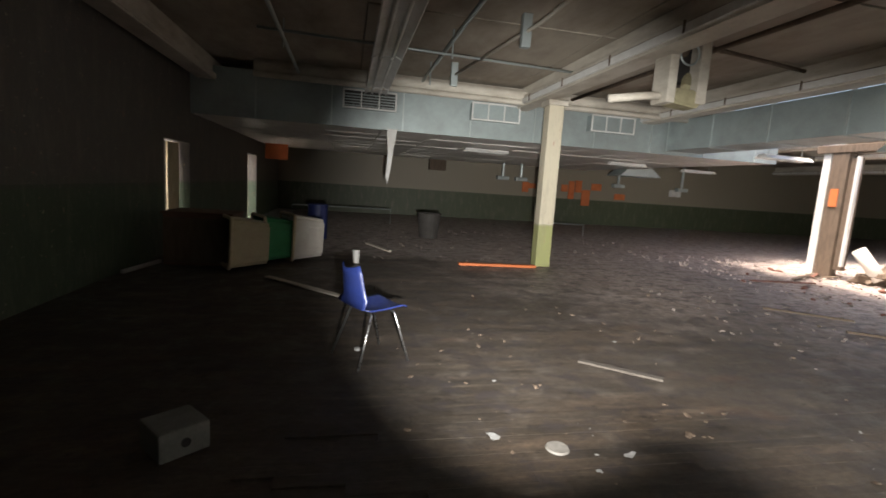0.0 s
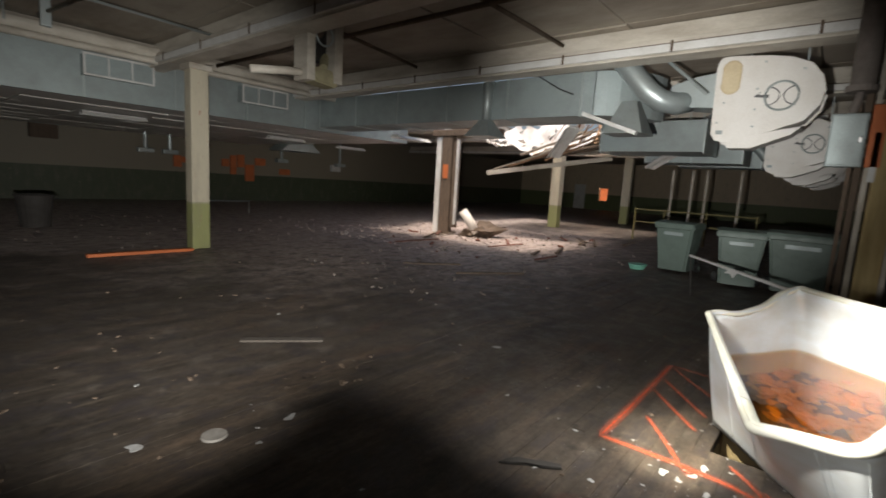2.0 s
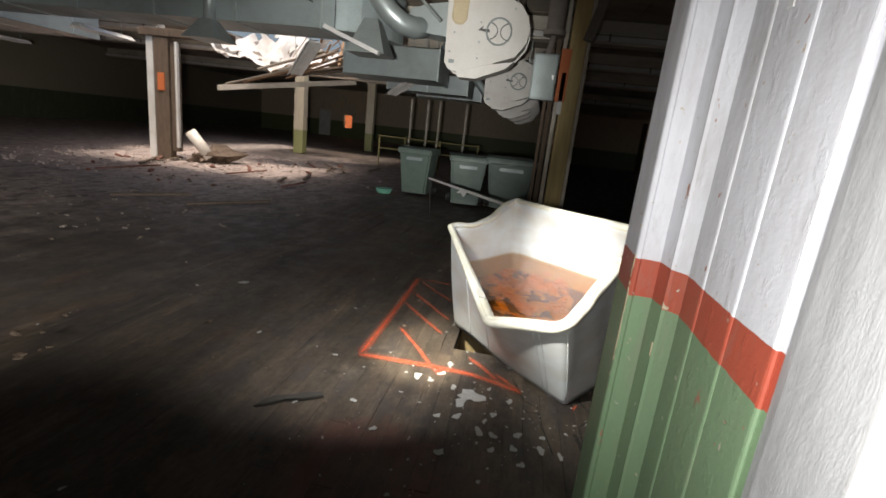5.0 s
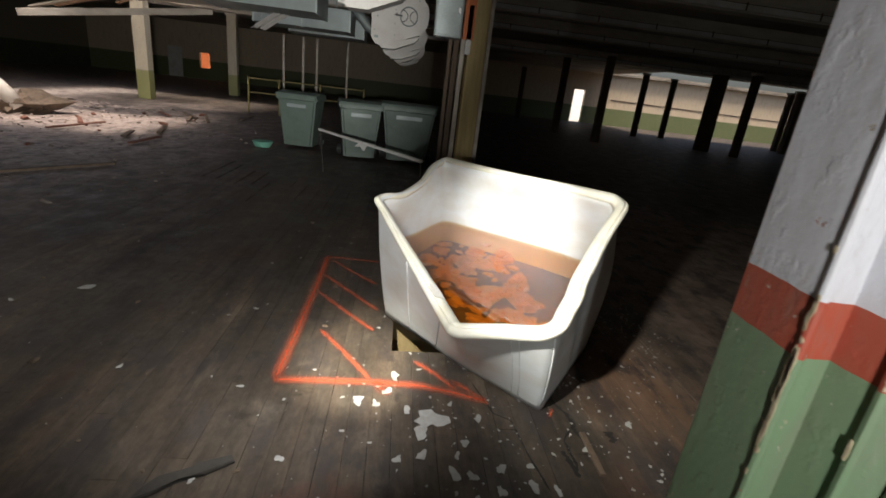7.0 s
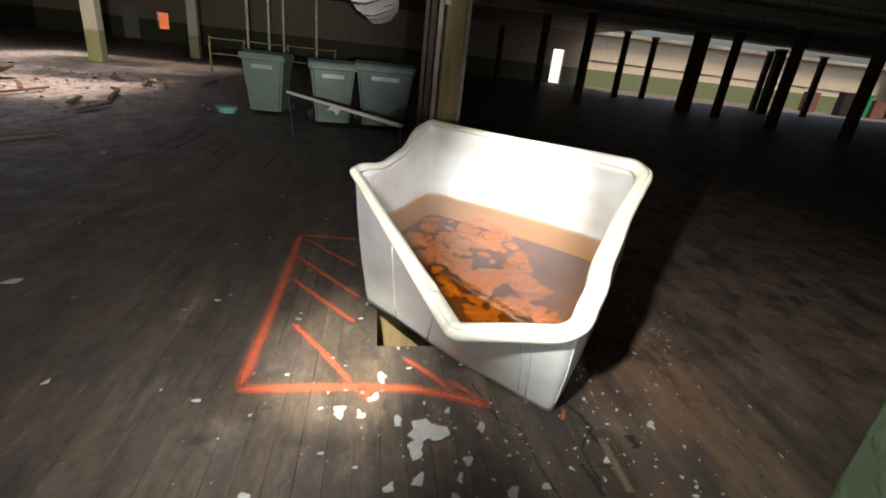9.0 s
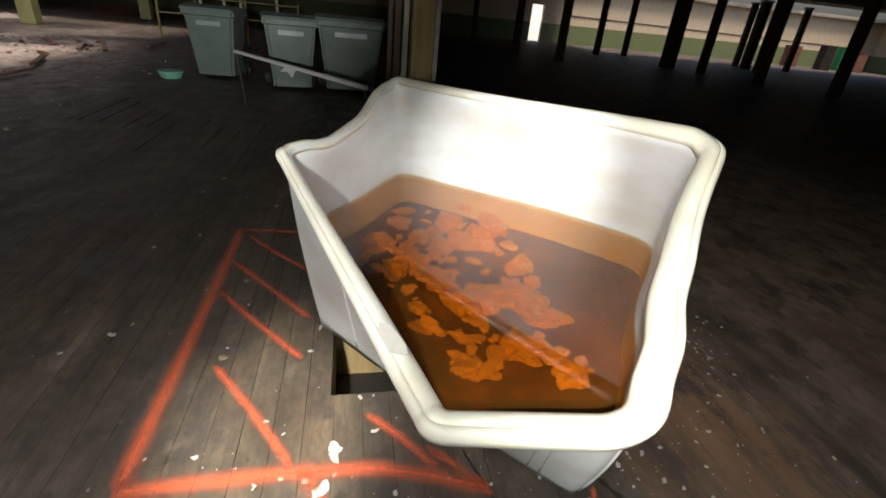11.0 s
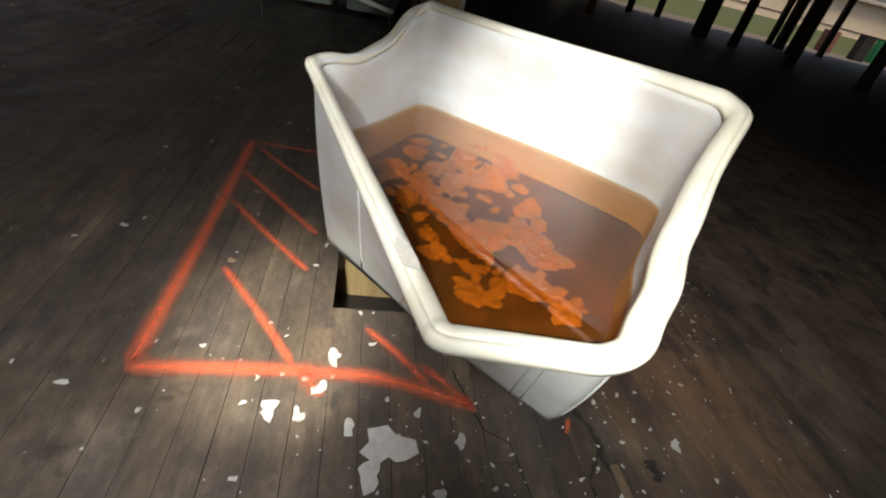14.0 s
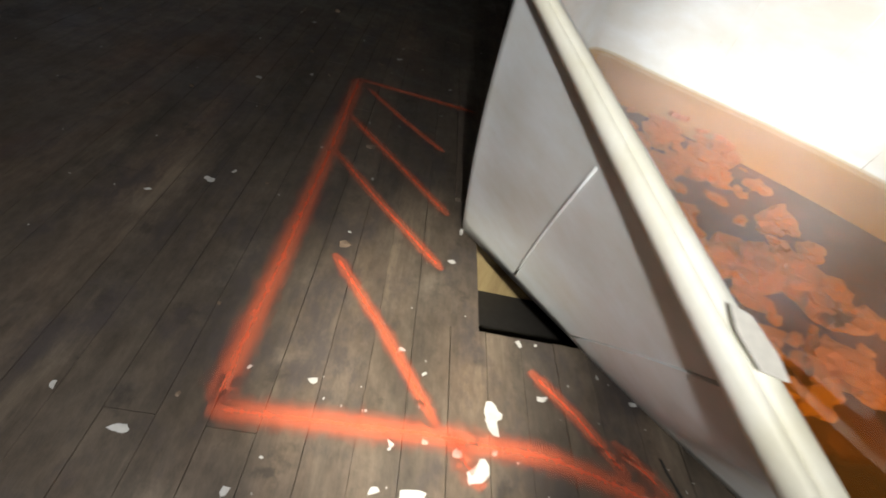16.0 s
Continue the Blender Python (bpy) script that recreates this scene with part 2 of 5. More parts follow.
def banded(name, low, stripe, high, z0, z1, relief=0.5, blisters=0.0):
    """Painted in bands: dado colour, stripe and upper colour, with flaking."""
    def build(nt, b):
        v = coords(nt)
        sep = nt.nodes.new("ShaderNodeSeparateXYZ")
        nt.links.new(v, sep.inputs[0])
        wob = noise_of(nt, v, 5.0, 3)
        h = nt.nodes.new("ShaderNodeMath")
        h.operation = "MULTIPLY_ADD"
        nt.links.new(wob, h.inputs[0])
        h.inputs[1].default_value = 0.025
        nt.links.new(sep.outputs[2], h.inputs[2])

        def above(z):
            g = nt.nodes.new("ShaderNodeMath")
            g.operation = "GREATER_THAN"
            g.inputs[1].default_value = z + 0.0125
            nt.links.new(h.outputs[0], g.inputs[0])
            return g.outputs[0]
        c = mix(nt, above(z0), low, stripe)
        c = mix(nt, above(z1), c, high)
        dirt = noise_of(nt, coords(nt, (2, 2, 0.5)), 3.0, 6, 0.68)
        c = mix(nt, ramp(nt, dirt, (0.5, grey(0)), (0.8, grey(0.5))), c, (0.22, 0.19, 0.15))
        flake = noise_of(nt, v, 13.0, 8, 0.62)
        fm = ramp(nt, flake, (0.675, grey(0)), (0.685, grey(1)))
        spots = noise_of(nt, v, 38.0, 3, 0.6)
        sm = ramp(nt, spots, (0.70, grey(0)), (0.72, grey(1)))
        under = ramp(nt, noise_of(nt, v, 2.4, 3), (0.45, (0.34, 0.24, 0.17)), (0.55, (0.52, 0.45, 0.33)))
        c = mix(nt, fm, c, under)
        c = mix(nt, sm, c, (0.5, 0.45, 0.38))
        chips = noise_of(nt, coords(nt, (1, 1, 0.55)), 17.0, 6, 0.68)
        c = mix(nt, ramp(nt, chips, (0.665, grey(0)), (0.675, grey(1))), c, (0.36, 0.17, 0.12))
        grime = noise_of(nt, coords(nt, (1.5, 1.5, 0.35)), 22.0, 5, 0.7)
        c = mix(nt, ramp(nt, grime, (0.55, grey(0)), (0.75, grey(0.35))), c, (0.25, 0.22, 0.18))
        nt.links.new(c, b.inputs["Base Color"])
        hh = nt.nodes.new("ShaderNodeMath")
        hh.operation = "SUBTRACT"
        nt.links.new(noise_of(nt, v, 30.0, 5), hh.inputs[0])
        nt.links.new(fm, hh.inputs[1])
        blister = noise_of(nt, coords(nt, (1, 1, 0.6)), 34.0, 4, 0.55)
        hb = nt.nodes.new("ShaderNodeMath")
        hb.operation = "MULTIPLY_ADD"
        nt.links.new(ramp(nt, blister, (0.55, grey(0)), (0.68, grey(1))), hb.inputs[0])
        hb.inputs[1].default_value = blisters
        nt.links.new(hh.outputs[0], hb.inputs[2])
        bump(nt, b, hb.outputs[0], relief, 0.004)
    return mat(name, build, 0, 0.55)


M_PIER = banded("banded pier paint", (0.19, 0.29, 0.17), (0.42, 0.085, 0.05), (0.66, 0.67, 0.72), 1.04, 1.14, 0.4, 0.5)
M_PIERWHITE = banded("flaking white pier paint", (0.70, 0.71, 0.73), (0.70, 0.71, 0.73), (0.70, 0.71, 0.73), -2.0, -1.0, 0.35)
M_JAMB = worn("weathered grey white boarding", (0.52, 0.53, 0.55), (0.30, 0.30, 0.31), 9.0, 0.9, 0.75, relief=0.4, fine=120, streak=(3, 3, 0.5))
M_COLUMN = banded("banded column paint", (0.30, 0.31, 0.13), (0.36, 0.34, 0.22), (0.55, 0.50, 0.38), 0.83, 0.86)
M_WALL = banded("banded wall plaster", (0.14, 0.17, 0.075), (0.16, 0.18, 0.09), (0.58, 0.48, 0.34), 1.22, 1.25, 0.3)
# north wall: a darker copy of the plaster, holding down stray torchlight by colour
M_WALLNORTH = banded("grimy banded plaster, darkened copy", (0.06, 0.075, 0.04), (0.07, 0.08, 0.05), (0.25, 0.22, 0.165), 1.22, 1.25, 0.3)
# west wall: the same bands darkened, its lack of light put into colour
M_WALLDARK = banded("banded wall, shaded copy", (0.05, 0.075, 0.045), (0.06, 0.07, 0.05), (0.10, 0.09, 0.08), 1.2, 1.24, 0.3)


def spray_build(nt, b):
    nt.links.new(mix(nt, noise_of(nt, coords(nt), 30.0, 4), (0.86, 0.13, 0.05), (0.70, 0.16, 0.075)), b.inputs["Base Color"])
    at = nt.nodes.new("ShaderNodeAttribute")
    at.attribute_name = "cover"
    n = noise_of(nt, coords(nt, (1, 2.2, 1)), 22.0, 8, 0.8)
    s = nt.nodes.new("ShaderNodeMath")
    s.operation = "MULTIPLY_ADD"
    nt.links.new(n, s.inputs[0])
    s.inputs[1].default_value = 0.55
    nt.links.new(at.outputs["Fac"], s.inputs[2])
    nt.links.new(ramp(nt, s.outputs[0], (0.36, grey(0)), (1.15, grey(0.58))), b.inputs["Alpha"])


M_SPRAY = mat("orange spray paint", spray_build, 0, 0.6)


def tub_build(nt, b):
    v = coords(nt)
    n = noise_of(nt, coords(nt, (1, 1, 2.2)), 3.0, 5, 0.6)
    c = ramp(nt, n, (0.35, (0.73, 0.78, 0.82)), (0.68, (0.62, 0.63, 0.60)))
    scuff_spill = noise_of(nt, coords(nt, (5, 5, 1.0)), 9.0, 5, 0.7)
    c = mix(nt, ramp(nt, scuff_spill, (0.66, grey(0)), (0.8, grey(0.5))), c, (0.35, 0.31, 0.25))
    nt.links.new(c, b.inputs["Base Color"])
    b.inputs["Subsurface Weight"].default_value = 0.0
    bump(nt, b, noise_of(nt, v, 9.0, 4), 0.25, 0.01)


def rim_build(nt, b):
    n = noise_of(nt, coords(nt), 6.0, 6, 0.65)
    c = ramp(nt, n, (0.35, (0.80, 0.80, 0.73)), (0.7, (0.68, 0.66, 0.52)))
    nt.links.new(c, b.inputs["Base Color"])
    bump(nt, b, noise_of(nt, coords(nt), 40.0, 4), 0.3, 0.004)


M_TUB = mat("scuffed white tub plastic", tub_build, 0, 0.42)
M_RIM = mat("yellowed tub rim plastic", rim_build, 0, 0.5)
M_TAPE = worn("torn paper label", (0.78, 0.76, 0.7), rough=0.8)


def murk(nt, tint, cloud, low, high):
    """Water that tints what shows through it, with a little cloudy rust."""
    tr = nt.nodes.new("ShaderNodeBsdfTransparent")
    tr.inputs[0].default_value = (*tint, 1)
    df = nt.nodes.new("ShaderNodeBsdfDiffuse")
    df.inputs[0].default_value = (*cloud, 1)
    cl = nt.nodes.new("ShaderNodeMixShader")
    nt.links.new(ramp(nt, noise_of(nt, coords(nt), 5.0, 3, 0.5), (0.3, grey(low)), (0.7, grey(high))), cl.inputs[0])
    nt.links.new(tr.outputs[0], cl.inputs[1])
    nt.links.new(df.outputs[0], cl.inputs[2])
    return cl.outputs[0]


def water_build(nt, b):
    """The water's skin: tinted, with a mirror surface."""
    gl = nt.nodes.new("ShaderNodeBsdfGlossy")
    gl.inputs["Roughness"].default_value = 0.02
    lw = nt.nodes.new("ShaderNodeLayerWeight")
    lw.inputs[0].default_value = 0.5
    pw = nt.nodes.new("ShaderNodeMath")
    pw.operation = "POWER"
    nt.links.new(lw.outputs["Facing"], pw.inputs[0])
    pw.inputs[1].default_value = 4.0
    fr = nt.nodes.new("ShaderNodeMath")
    fr.operation = "MULTIPLY_ADD"
    nt.links.new(pw.outputs[0], fr.inputs[0])
    fr.inputs[1].default_value, fr.inputs[2].default_value = 0.95, 0.05
    mx = nt.nodes.new("ShaderNodeMixShader")
    nt.links.new(fr.outputs[0], mx.inputs[0])
    nt.links.new(murk(nt, (0.97, 0.87, 0.62), (0.70, 0.42, 0.14), .015, .035), mx.inputs[1])
    nt.links.new(gl.outputs[0], mx.inputs[2])
    nt.links.new(mx.outputs[0], nt.nodes["Material Output"].inputs[0])


def murk_build(nt, b):
    nt.links.new(murk(nt, (0.93, 0.75, 0.40), (0.74, 0.34, 0.06), .025, .06), nt.nodes["Material Output"].inputs[0])


M_MURK = mat("suspended rust", murk_build)
M_WATER = mat("rusty standing water", water_build)


def sludge_build(nt, b):
    v = coords(nt)
    c = ramp(nt, noise_of(nt, v, 3.0, 5, 0.6), (0.38, (0.07, 0.03, 0.009)), (0.62, (0.22, 0.10, 0.028)))
    c = mix(nt, ramp(nt, noise_of(nt, v, 8.5, 6, 0.62), (0.53, grey(0)), (0.56, grey(0.9))), c, (0.09, 0.04, 0.014))
    nt.links.new(c, b.inputs["Base Color"])
    bump(nt, b, noise_of(nt, v, 24.0, 5), 0.5, 0.01)


M_SLUDGE = mat("rusty sludge", sludge_build, 0, 0.8)
M_FOAM = worn("sodden ceiling pulp", (0.78, 0.50, 0.20), (0.40, 0.20, 0.07), 9, 0.6, 0.9, relief=0.6, fine=25)


# ---- mesh helpers ----
def link(bm, name, material, parent=None, smooth=False):
    """Links a bmesh as one object; faces look outwards."""
    me = bpy.data.meshes.new(name)
    if smooth:
        for f in bm.faces:
            f.smooth = True
    bmesh.ops.recalc_face_normals(bm, faces=bm.faces)
    bm.to_mesh(me)
    bm.free()
    me.materials.append(material)
    ob = new(name, me)
    if parent is not None:
        ob.parent = parent
    return ob


def part(name, bm, material, parent, label="", smooth=False):
    ob = link(bm, name, material, parent, smooth)
    if label:
        tagged(ob, label)
    return ob


def add_box(bm, lo, hi, bevel=0.0, turn=None):
    c = [(a + b) / 2 for a, b in zip(lo, hi)]
    made = bmesh.ops.create_cube(bm, size=1.0, matrix=(turn or Matrix.Identity(4)) @ Matrix.Translation(c) @ Matrix.Diagonal([b - a for a, b in zip(lo, hi)] + [1]))
    if bevel:
        es = {e for v in made["verts"] for e in v.link_edges}
        bmesh.ops.bevel(bm, geom=list(es), offset=bevel, segments=2, affect="EDGES", profile=0.6)
    return bm


def box(lo, hi, bevel=0.0, turn=None):
    return add_box(bmesh.new(), lo, hi, bevel, turn)


def add_rod(bm, a, b, r, r2=None, seg=10):
    a, b = Vector(a), Vector(b)
    d = b - a
    m = Matrix.Translation((a + b) / 2) @ d.to_track_quat("Z", "Y").to_matrix().to_4x4()
    bmesh.ops.create_cone(bm, cap_ends=True, segments=seg, radius1=r, radius2=r if r2 is None else r2, depth=d.length, matrix=m)
    return bm


def rod(a, b, r, r2=None, seg=10):
    return add_rod(bmesh.new(), a, b, r, r2, seg)


def tube_path(pts, r, seg=8, closed=False):
    """A round tube along points."""
    bm = bmesh.new()
    pts = [Vector(p) for p in pts]
    n = len(pts)
    rings = []
    for i, p in enumerate(pts):
        a = pts[(i - 1) % n] if closed or i > 0 else p
        b = pts[(i + 1) % n] if closed or i < n - 1 else p
        d = (b - a).normalized()
        u = d.cross(Vector((0, 0, 1)))
        u = u.normalized() if u.length > 1e-4 else Vector((1, 0, 0))
        w = u.cross(d)
        rr = r(i / n) if callable(r) else r
        rings.append([bm.verts.new(p + rr * (math.cos(2 * math.pi * k / seg) * u + math.sin(2 * math.pi * k / seg) * w)) for k in range(seg)])
    for i in range(n if closed else n - 1):
        A, B = rings[i], rings[(i + 1) % n]
        for k in range(seg):
            bm.faces.new((A[k], A[(k + 1) % seg], B[(k + 1) % seg], B[k]))
    if not closed:
        bm.faces.new(rings[0])
        bm.faces.new(rings[-1])
    return bm


def empty(name, at=(0, 0, 0)):
    ob = new(name)
    ob.location = at
    return ob


def prism(outline, axis, lo, hi, bevel=0.0):
    """An outline of (a, b) pairs pushed from lo to hi along an axis: x takes (y, z), y takes (x, z), z takes (x, y)."""
    def p3(a, b, c):
        return {"x": (c, a, b), "y": (a, c, b), "z": (a, b, c)}[axis]
    bm = bmesh.new()
    A = [bm.verts.new(p3(a, b, lo)) for a, b in outline]
    B = [bm.verts.new(p3(a, b, hi)) for a, b in outline]
    n = len(outline)
    fa, fb = bm.faces.new(A), bm.faces.new(B)
    for i in range(n):
        bm.faces.new((A[i], A[(i + 1) % n], B[(i + 1) % n], B[i]))
    if bevel:
        bmesh.ops.bevel(bm, geom=list(fa.edges) + list(fb.edges), offset=bevel, segments=2, affect="EDGES")
    return bm


def structure(ob, label="", category=""):
    return tagged(ob, label, category, kind="structure")


# ---- the hall ----
XW, XE, YS, YN, ZC = -0.3, 41.0, -42.0, 24.0, 3.7
HX0, HX1, HY0, HY1 = 6.05, 6.62, 1.15, 1.92   # the hole cut in the floor

floor = empty("floor")
structure(floor, "dusty dark boarded factory floor with debris", "floor")
bm = bmesh.new()
for lo, hi in (((XW, YS), (HX0, YN)), ((HX1, YS), (XE, YN)), ((HX0, YS), (HX1, HY0)), ((HX0, HY1), (HX1, YN))):
    add_box(bm, (*lo, -0.10), (*hi, -0.012))
sub = part("subfloor", bm, M_FLOOR, floor)
bm = bmesh.new()
for lo, hi in (((HX0 - .12, HY0 - .12), (HX0, HY1 + .12)), ((HX1, HY0 - .12), (HX1 + .12, HY1 + .12)), ((HX0, HY0 - .12), (HX1, HY0)), ((HX0, HY1), (HX1, HY1 + .12))):
    add_box(bm, (*lo, -0.42), (*hi, -0.1))
part("joist", bm, M_WOODTRIM, floor, "pale sawn joists round the floor hole")
# dark bottom: the hole's shade is put into its colour
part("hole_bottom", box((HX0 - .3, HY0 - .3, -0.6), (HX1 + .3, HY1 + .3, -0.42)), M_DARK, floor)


def wall(name, axis, at, thick, lo, hi, holes, material, label):
    """A wall along an axis from lo to hi, with openings (a, b, z0, z1) through it."""
    bm = bmesh.new()

    def piece(a, b, z0, z1):
        if b - a > 1e-4 and z1 - z0 > 1e-4:
            if axis == "y":
                add_box(bm, (at, a, z0), (at + thick, b, z1))
            else:
                add_box(bm, (a, at, z0), (b, at + thick, z1))
    cut = lo
    for a, b, z0, z1 in sorted(holes):
        piece(cut, a, -0.1, ZC + .25)
        piece(a, b, -0.1, z0)
        piece(a, b, z1, ZC + .25)
        cut = b
    piece(cut, hi, -0.1, ZC + .25)
    return structure(link(bm, name, material), label, "wall")


wall("wall_west", "y", XW - 0.3, 0.3, YS, YN, [(10.6, 11.95, 0, 2.0), (17.4, 18.9, 0, 2.1)], M_WALLDARK, "wall with green dado and doorways, coloured dark as unlit")
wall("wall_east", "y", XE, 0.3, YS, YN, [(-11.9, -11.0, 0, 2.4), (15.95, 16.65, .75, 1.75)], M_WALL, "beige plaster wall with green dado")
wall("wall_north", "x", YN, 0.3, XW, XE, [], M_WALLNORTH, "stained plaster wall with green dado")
wall("wall_south", "x", YS - 0.3, 0.3, XW, XE, [], M_WALL, "far plaster wall with green dado")

# ceiling in boards, open where the roof has fallen in
RX0, RX1, RY0, RY1 = 11.4, 22.0, 6.6, 12.6
bm = bmesh.new()
step_x, step_y = 3.27, 2.0
holes = [(RX0, RX1, RY0, RY1), (32.5, 40.6, -40.0, -13.5)]
xs = sorted({round(XW + step_x * k, 3) for k in range(14) if XW + step_x * k < XE} | {XE} | {h for q in holes for h in q[:2]})
ys = sorted({round(YS + step_y * k, 3) for k in range(40) if YS + step_y * k < YN} | {YN} | {h for q in holes for h in q[2:]})
for x0, x1 in zip(xs, xs[1:]):
    for y0, y1 in zip(ys, ys[1:]):
        mx, my = (x0 + x1) / 2, (y0 + y1) / 2
        if any(a < mx < b and c < my < d for a, b, c, d in holes):
            continue
        add_box(bm, (x0 + .012, y0 + .012, ZC + random.uniform(0, .02)), (x1 - .012, y1 - .012, ZC + .1))
for lo, hi in (((XW, YS), (RX0, YN)), ((RX1, YS), (32.5, YN)), ((RX0, YS), (RX1, RY0)), ((RX0, RY1), (RX1, YN)), ((32.5, -13.5), (XE, YN)), ((32.5, YS), (XE, -40.0)), ((40.6, -40.0), (XE, -13.5))):
    add_box(bm, (*lo, ZC + .1), (*hi, ZC + .25))
structure(link(bm, "ceiling", M_CEIL), "water-stained boarded ceiling with open seams", "ceiling")


def beam(x, y0, y1):
    b = empty("ceiling_beam", (x, (y0 + y1) / 2, 3.28))
    L = (y1 - y0) / 2
    part("core", box((-.11, -L, 0.03), (.11, L, .42), .01), M_BEAM, b)
    part("soffit_board", box((-.17, -L, 0), (.17, L, .03), .006), M_BEAM, b)
    part("edge_strip", box((-.18, -L, .03), (-.11, L, .11), .008), M_BEAM, b)
    part("edge_strip", box((.11, -L, .03), (.18, L, .11), .008), M_BEAM, b)
    part("channel", box((-.225, -L, .035), (-.182, L, .135), .006), M_WHITE, b, "white sheet-metal channel along the beam")
    part("joint", box((-.20, -L, .137), (-.112, L, .152)), M_DARKWOOD, b)
    part("ledge", box((-.19, -L, .155), (-.112, L, .21), .006), M_BEAM, b)
    for k in range(int(2 * L / 1.5)):
        part("clip", box((-.235, -L + .4 + 1.5 * k, .03), (-.226, -L + .43 + 1.5 * k, .17)), M_DARKWOOD, b)
    return tagged(b, "white-painted boxed ceiling beam, chipped and stained", "beam", "ceiling beams", "structure")


for x in (0.0, 6.55, 9.8, 26.2):
    beam(x, YS, YN)
for x in (16.35, 19.6):
    beam(x, YS, RY0)
    beam(x, RY1, YN)
beam(13.1, YS, RY0)
beam(13.1, RY1, YN)


def column(x, y, top, w=0.3, material=None, name="column"):
    c = empty(name, (x, y, 0))
    h = w / 2
    part("shaft", box((-h, -h, 0), (h, h, top), .02), material or M_COLUMN, c)
    part("corner_board", box((-h - .02, -h - .02, 0), (-h + .04, h * .2, top * .97), .008), material or M_COLUMN, c)
    part("cap", box((-h - .05, -h - .05, top - .1), (h + .05, h + .05, top), .015), M_BEAM, c)
    return tagged(c, "square timber column, cream over green or all dark", "column", "hall columns", "structure")


column(6.74, 10.58, 3.28)
column(20.0, 10.0, 3.28, .36)
column(26.2, 9.4, 3.28, .36)
# far southern columns in dark timber tones, without the cream and green
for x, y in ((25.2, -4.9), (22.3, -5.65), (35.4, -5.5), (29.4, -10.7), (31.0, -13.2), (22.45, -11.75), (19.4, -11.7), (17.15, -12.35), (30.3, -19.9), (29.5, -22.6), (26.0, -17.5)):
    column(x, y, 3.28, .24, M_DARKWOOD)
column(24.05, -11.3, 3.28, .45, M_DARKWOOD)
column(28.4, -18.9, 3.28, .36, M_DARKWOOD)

# ---- the pier beside which the walk begins ----
M_BAREPAINT = worn("cream undercoat", (0.58, 0.50, 0.34), (0.34, 0.22, 0.12), 20, 0.6, 0.8)
pier = empty("pier", (4.1, 0.9, 0))
Q = Matrix.Translation((-4.11, -0.943, 0))


def pp(name, bm, material, label=""):
    bmesh.ops.transform(bm, matrix=Q, verts=bm.verts)
    return part(name, bm, material, pier, label)


pp("core", box((3.64, 0.3, 0), (4.58, 1.262, ZC)), M_PIER)
pp("end_slab", box((3.60, 0.28, 0), (3.67, 1.305, ZC), .008), M_PIERWHITE, "thick white painted end board with screw holes")
pp("jamb_board", prism([(3.67, 1.262), (3.67, 1.297), (3.86, 1.272), (3.895, 1.262)], "z", 0, ZC), M_JAMB, "weathered grey jamb board")
pp("corner_board", box((4.425, 1.262, 0), (4.588, 1.356, ZC), .004), M_PIER, "blistered corner board in three paint bands")
pp("corner_bead", rod((4.427, 1.352, 0), (4.427, 1.352, ZC), .009, seg=10), M_PIER)
pp("far_board", box((4.58, 0.3, 0), (4.592, 1.27, ZC), .004), M_PIER)
pp("moulding", prism([(4.425, 1.262), (4.425, 1.298), (4.408, 1.296), (4.352, 1.287), (4.347, 1.296), (4.339, 1.297), (4.334, 1.290), (4.318, 1.276), (4.300, 1.262)], "z", 0, ZC), M_PIER, "stepped door moulding in three paint bands")
for k, (a, w) in enumerate(((3.913, .139), (4.058, .144), (4.208, .09))):
    pp("beadboard", box((a + .003, 1.262, 0), (a + w, 1.270, 2.36 - .12 * k), .002), M_PIER)
    pp("bead", rod((a - .003, 1.267, 0), (a - .003, 1.267, 2.36 - .12 * k), .006, seg=8), M_PIER)
for y, z in ((1.238, 1.292), (1.236, 1.244)):
    pp("screw_hole", rod((3.5985, y, z), (3.6005, y, z), .003, seg=10), M_DARK, "dark screw hole")
pp("rust_spot", rod((3.5985, 1.336, 1.562), (3.6005, 1.336, 1.562), .003, seg=7), M_ORANGE, "rusted screw head")
chips = random.Random(31)
for k in range(26):
    x = chips.choice((4.427, 4.427, 4.427, 4.343)) + chips.uniform(-.002, .003)
    z = chips.gauss(1.03, .10) if k < 24 else chips.uniform(.2, 2.2)
    y = 1.3595 if x > 4.40 else 1.2965
    n = chips.randint(6, 9)
    o = [(x + chips.uniform(.5, 1) * .0045 * math.cos(6.283 * q / n), z + chips.uniform(.5, 1.2) * (.008 + .012 * (k % 3)) * math.sin(6.283 * q / n)) for q in range(n)]
    pp("paint_chip", prism(o, "y", y - .004, y + .0022), M_BAREPAINT, "chipped spot showing cream undercoat")
pp("bare_board", box((4.20, 1.262, 2.1), (4.283, 1.27, ZC), .003), M_WOODTRIM, "bare yellow board above the torn panelling")
pp("torn_edge", prism([(3.885, 2.34), (4.283, 2.06), (4.283, 2.10), (4.16, 2.20), (4.05, 2.26), (3.885, 2.40)], "y", 1.262, 1.29), M_JAMB, "splintered torn edge of the panelling")
for x, z in ((4.03, 1.93), (4.12, 1.66)):
    pp("nail_scar", box((x, 1.276, z), (x + .02, 1.2795, z + .014), .001), M_PIERWHITE)
tagged(pier, "panelled pier painted white, red and green, flaking", "pier", kind="structure")

# ---- the tub ----
def bent(a, b, t):
    return tuple(p + (q - p) * t for p, q in zip(a, b))


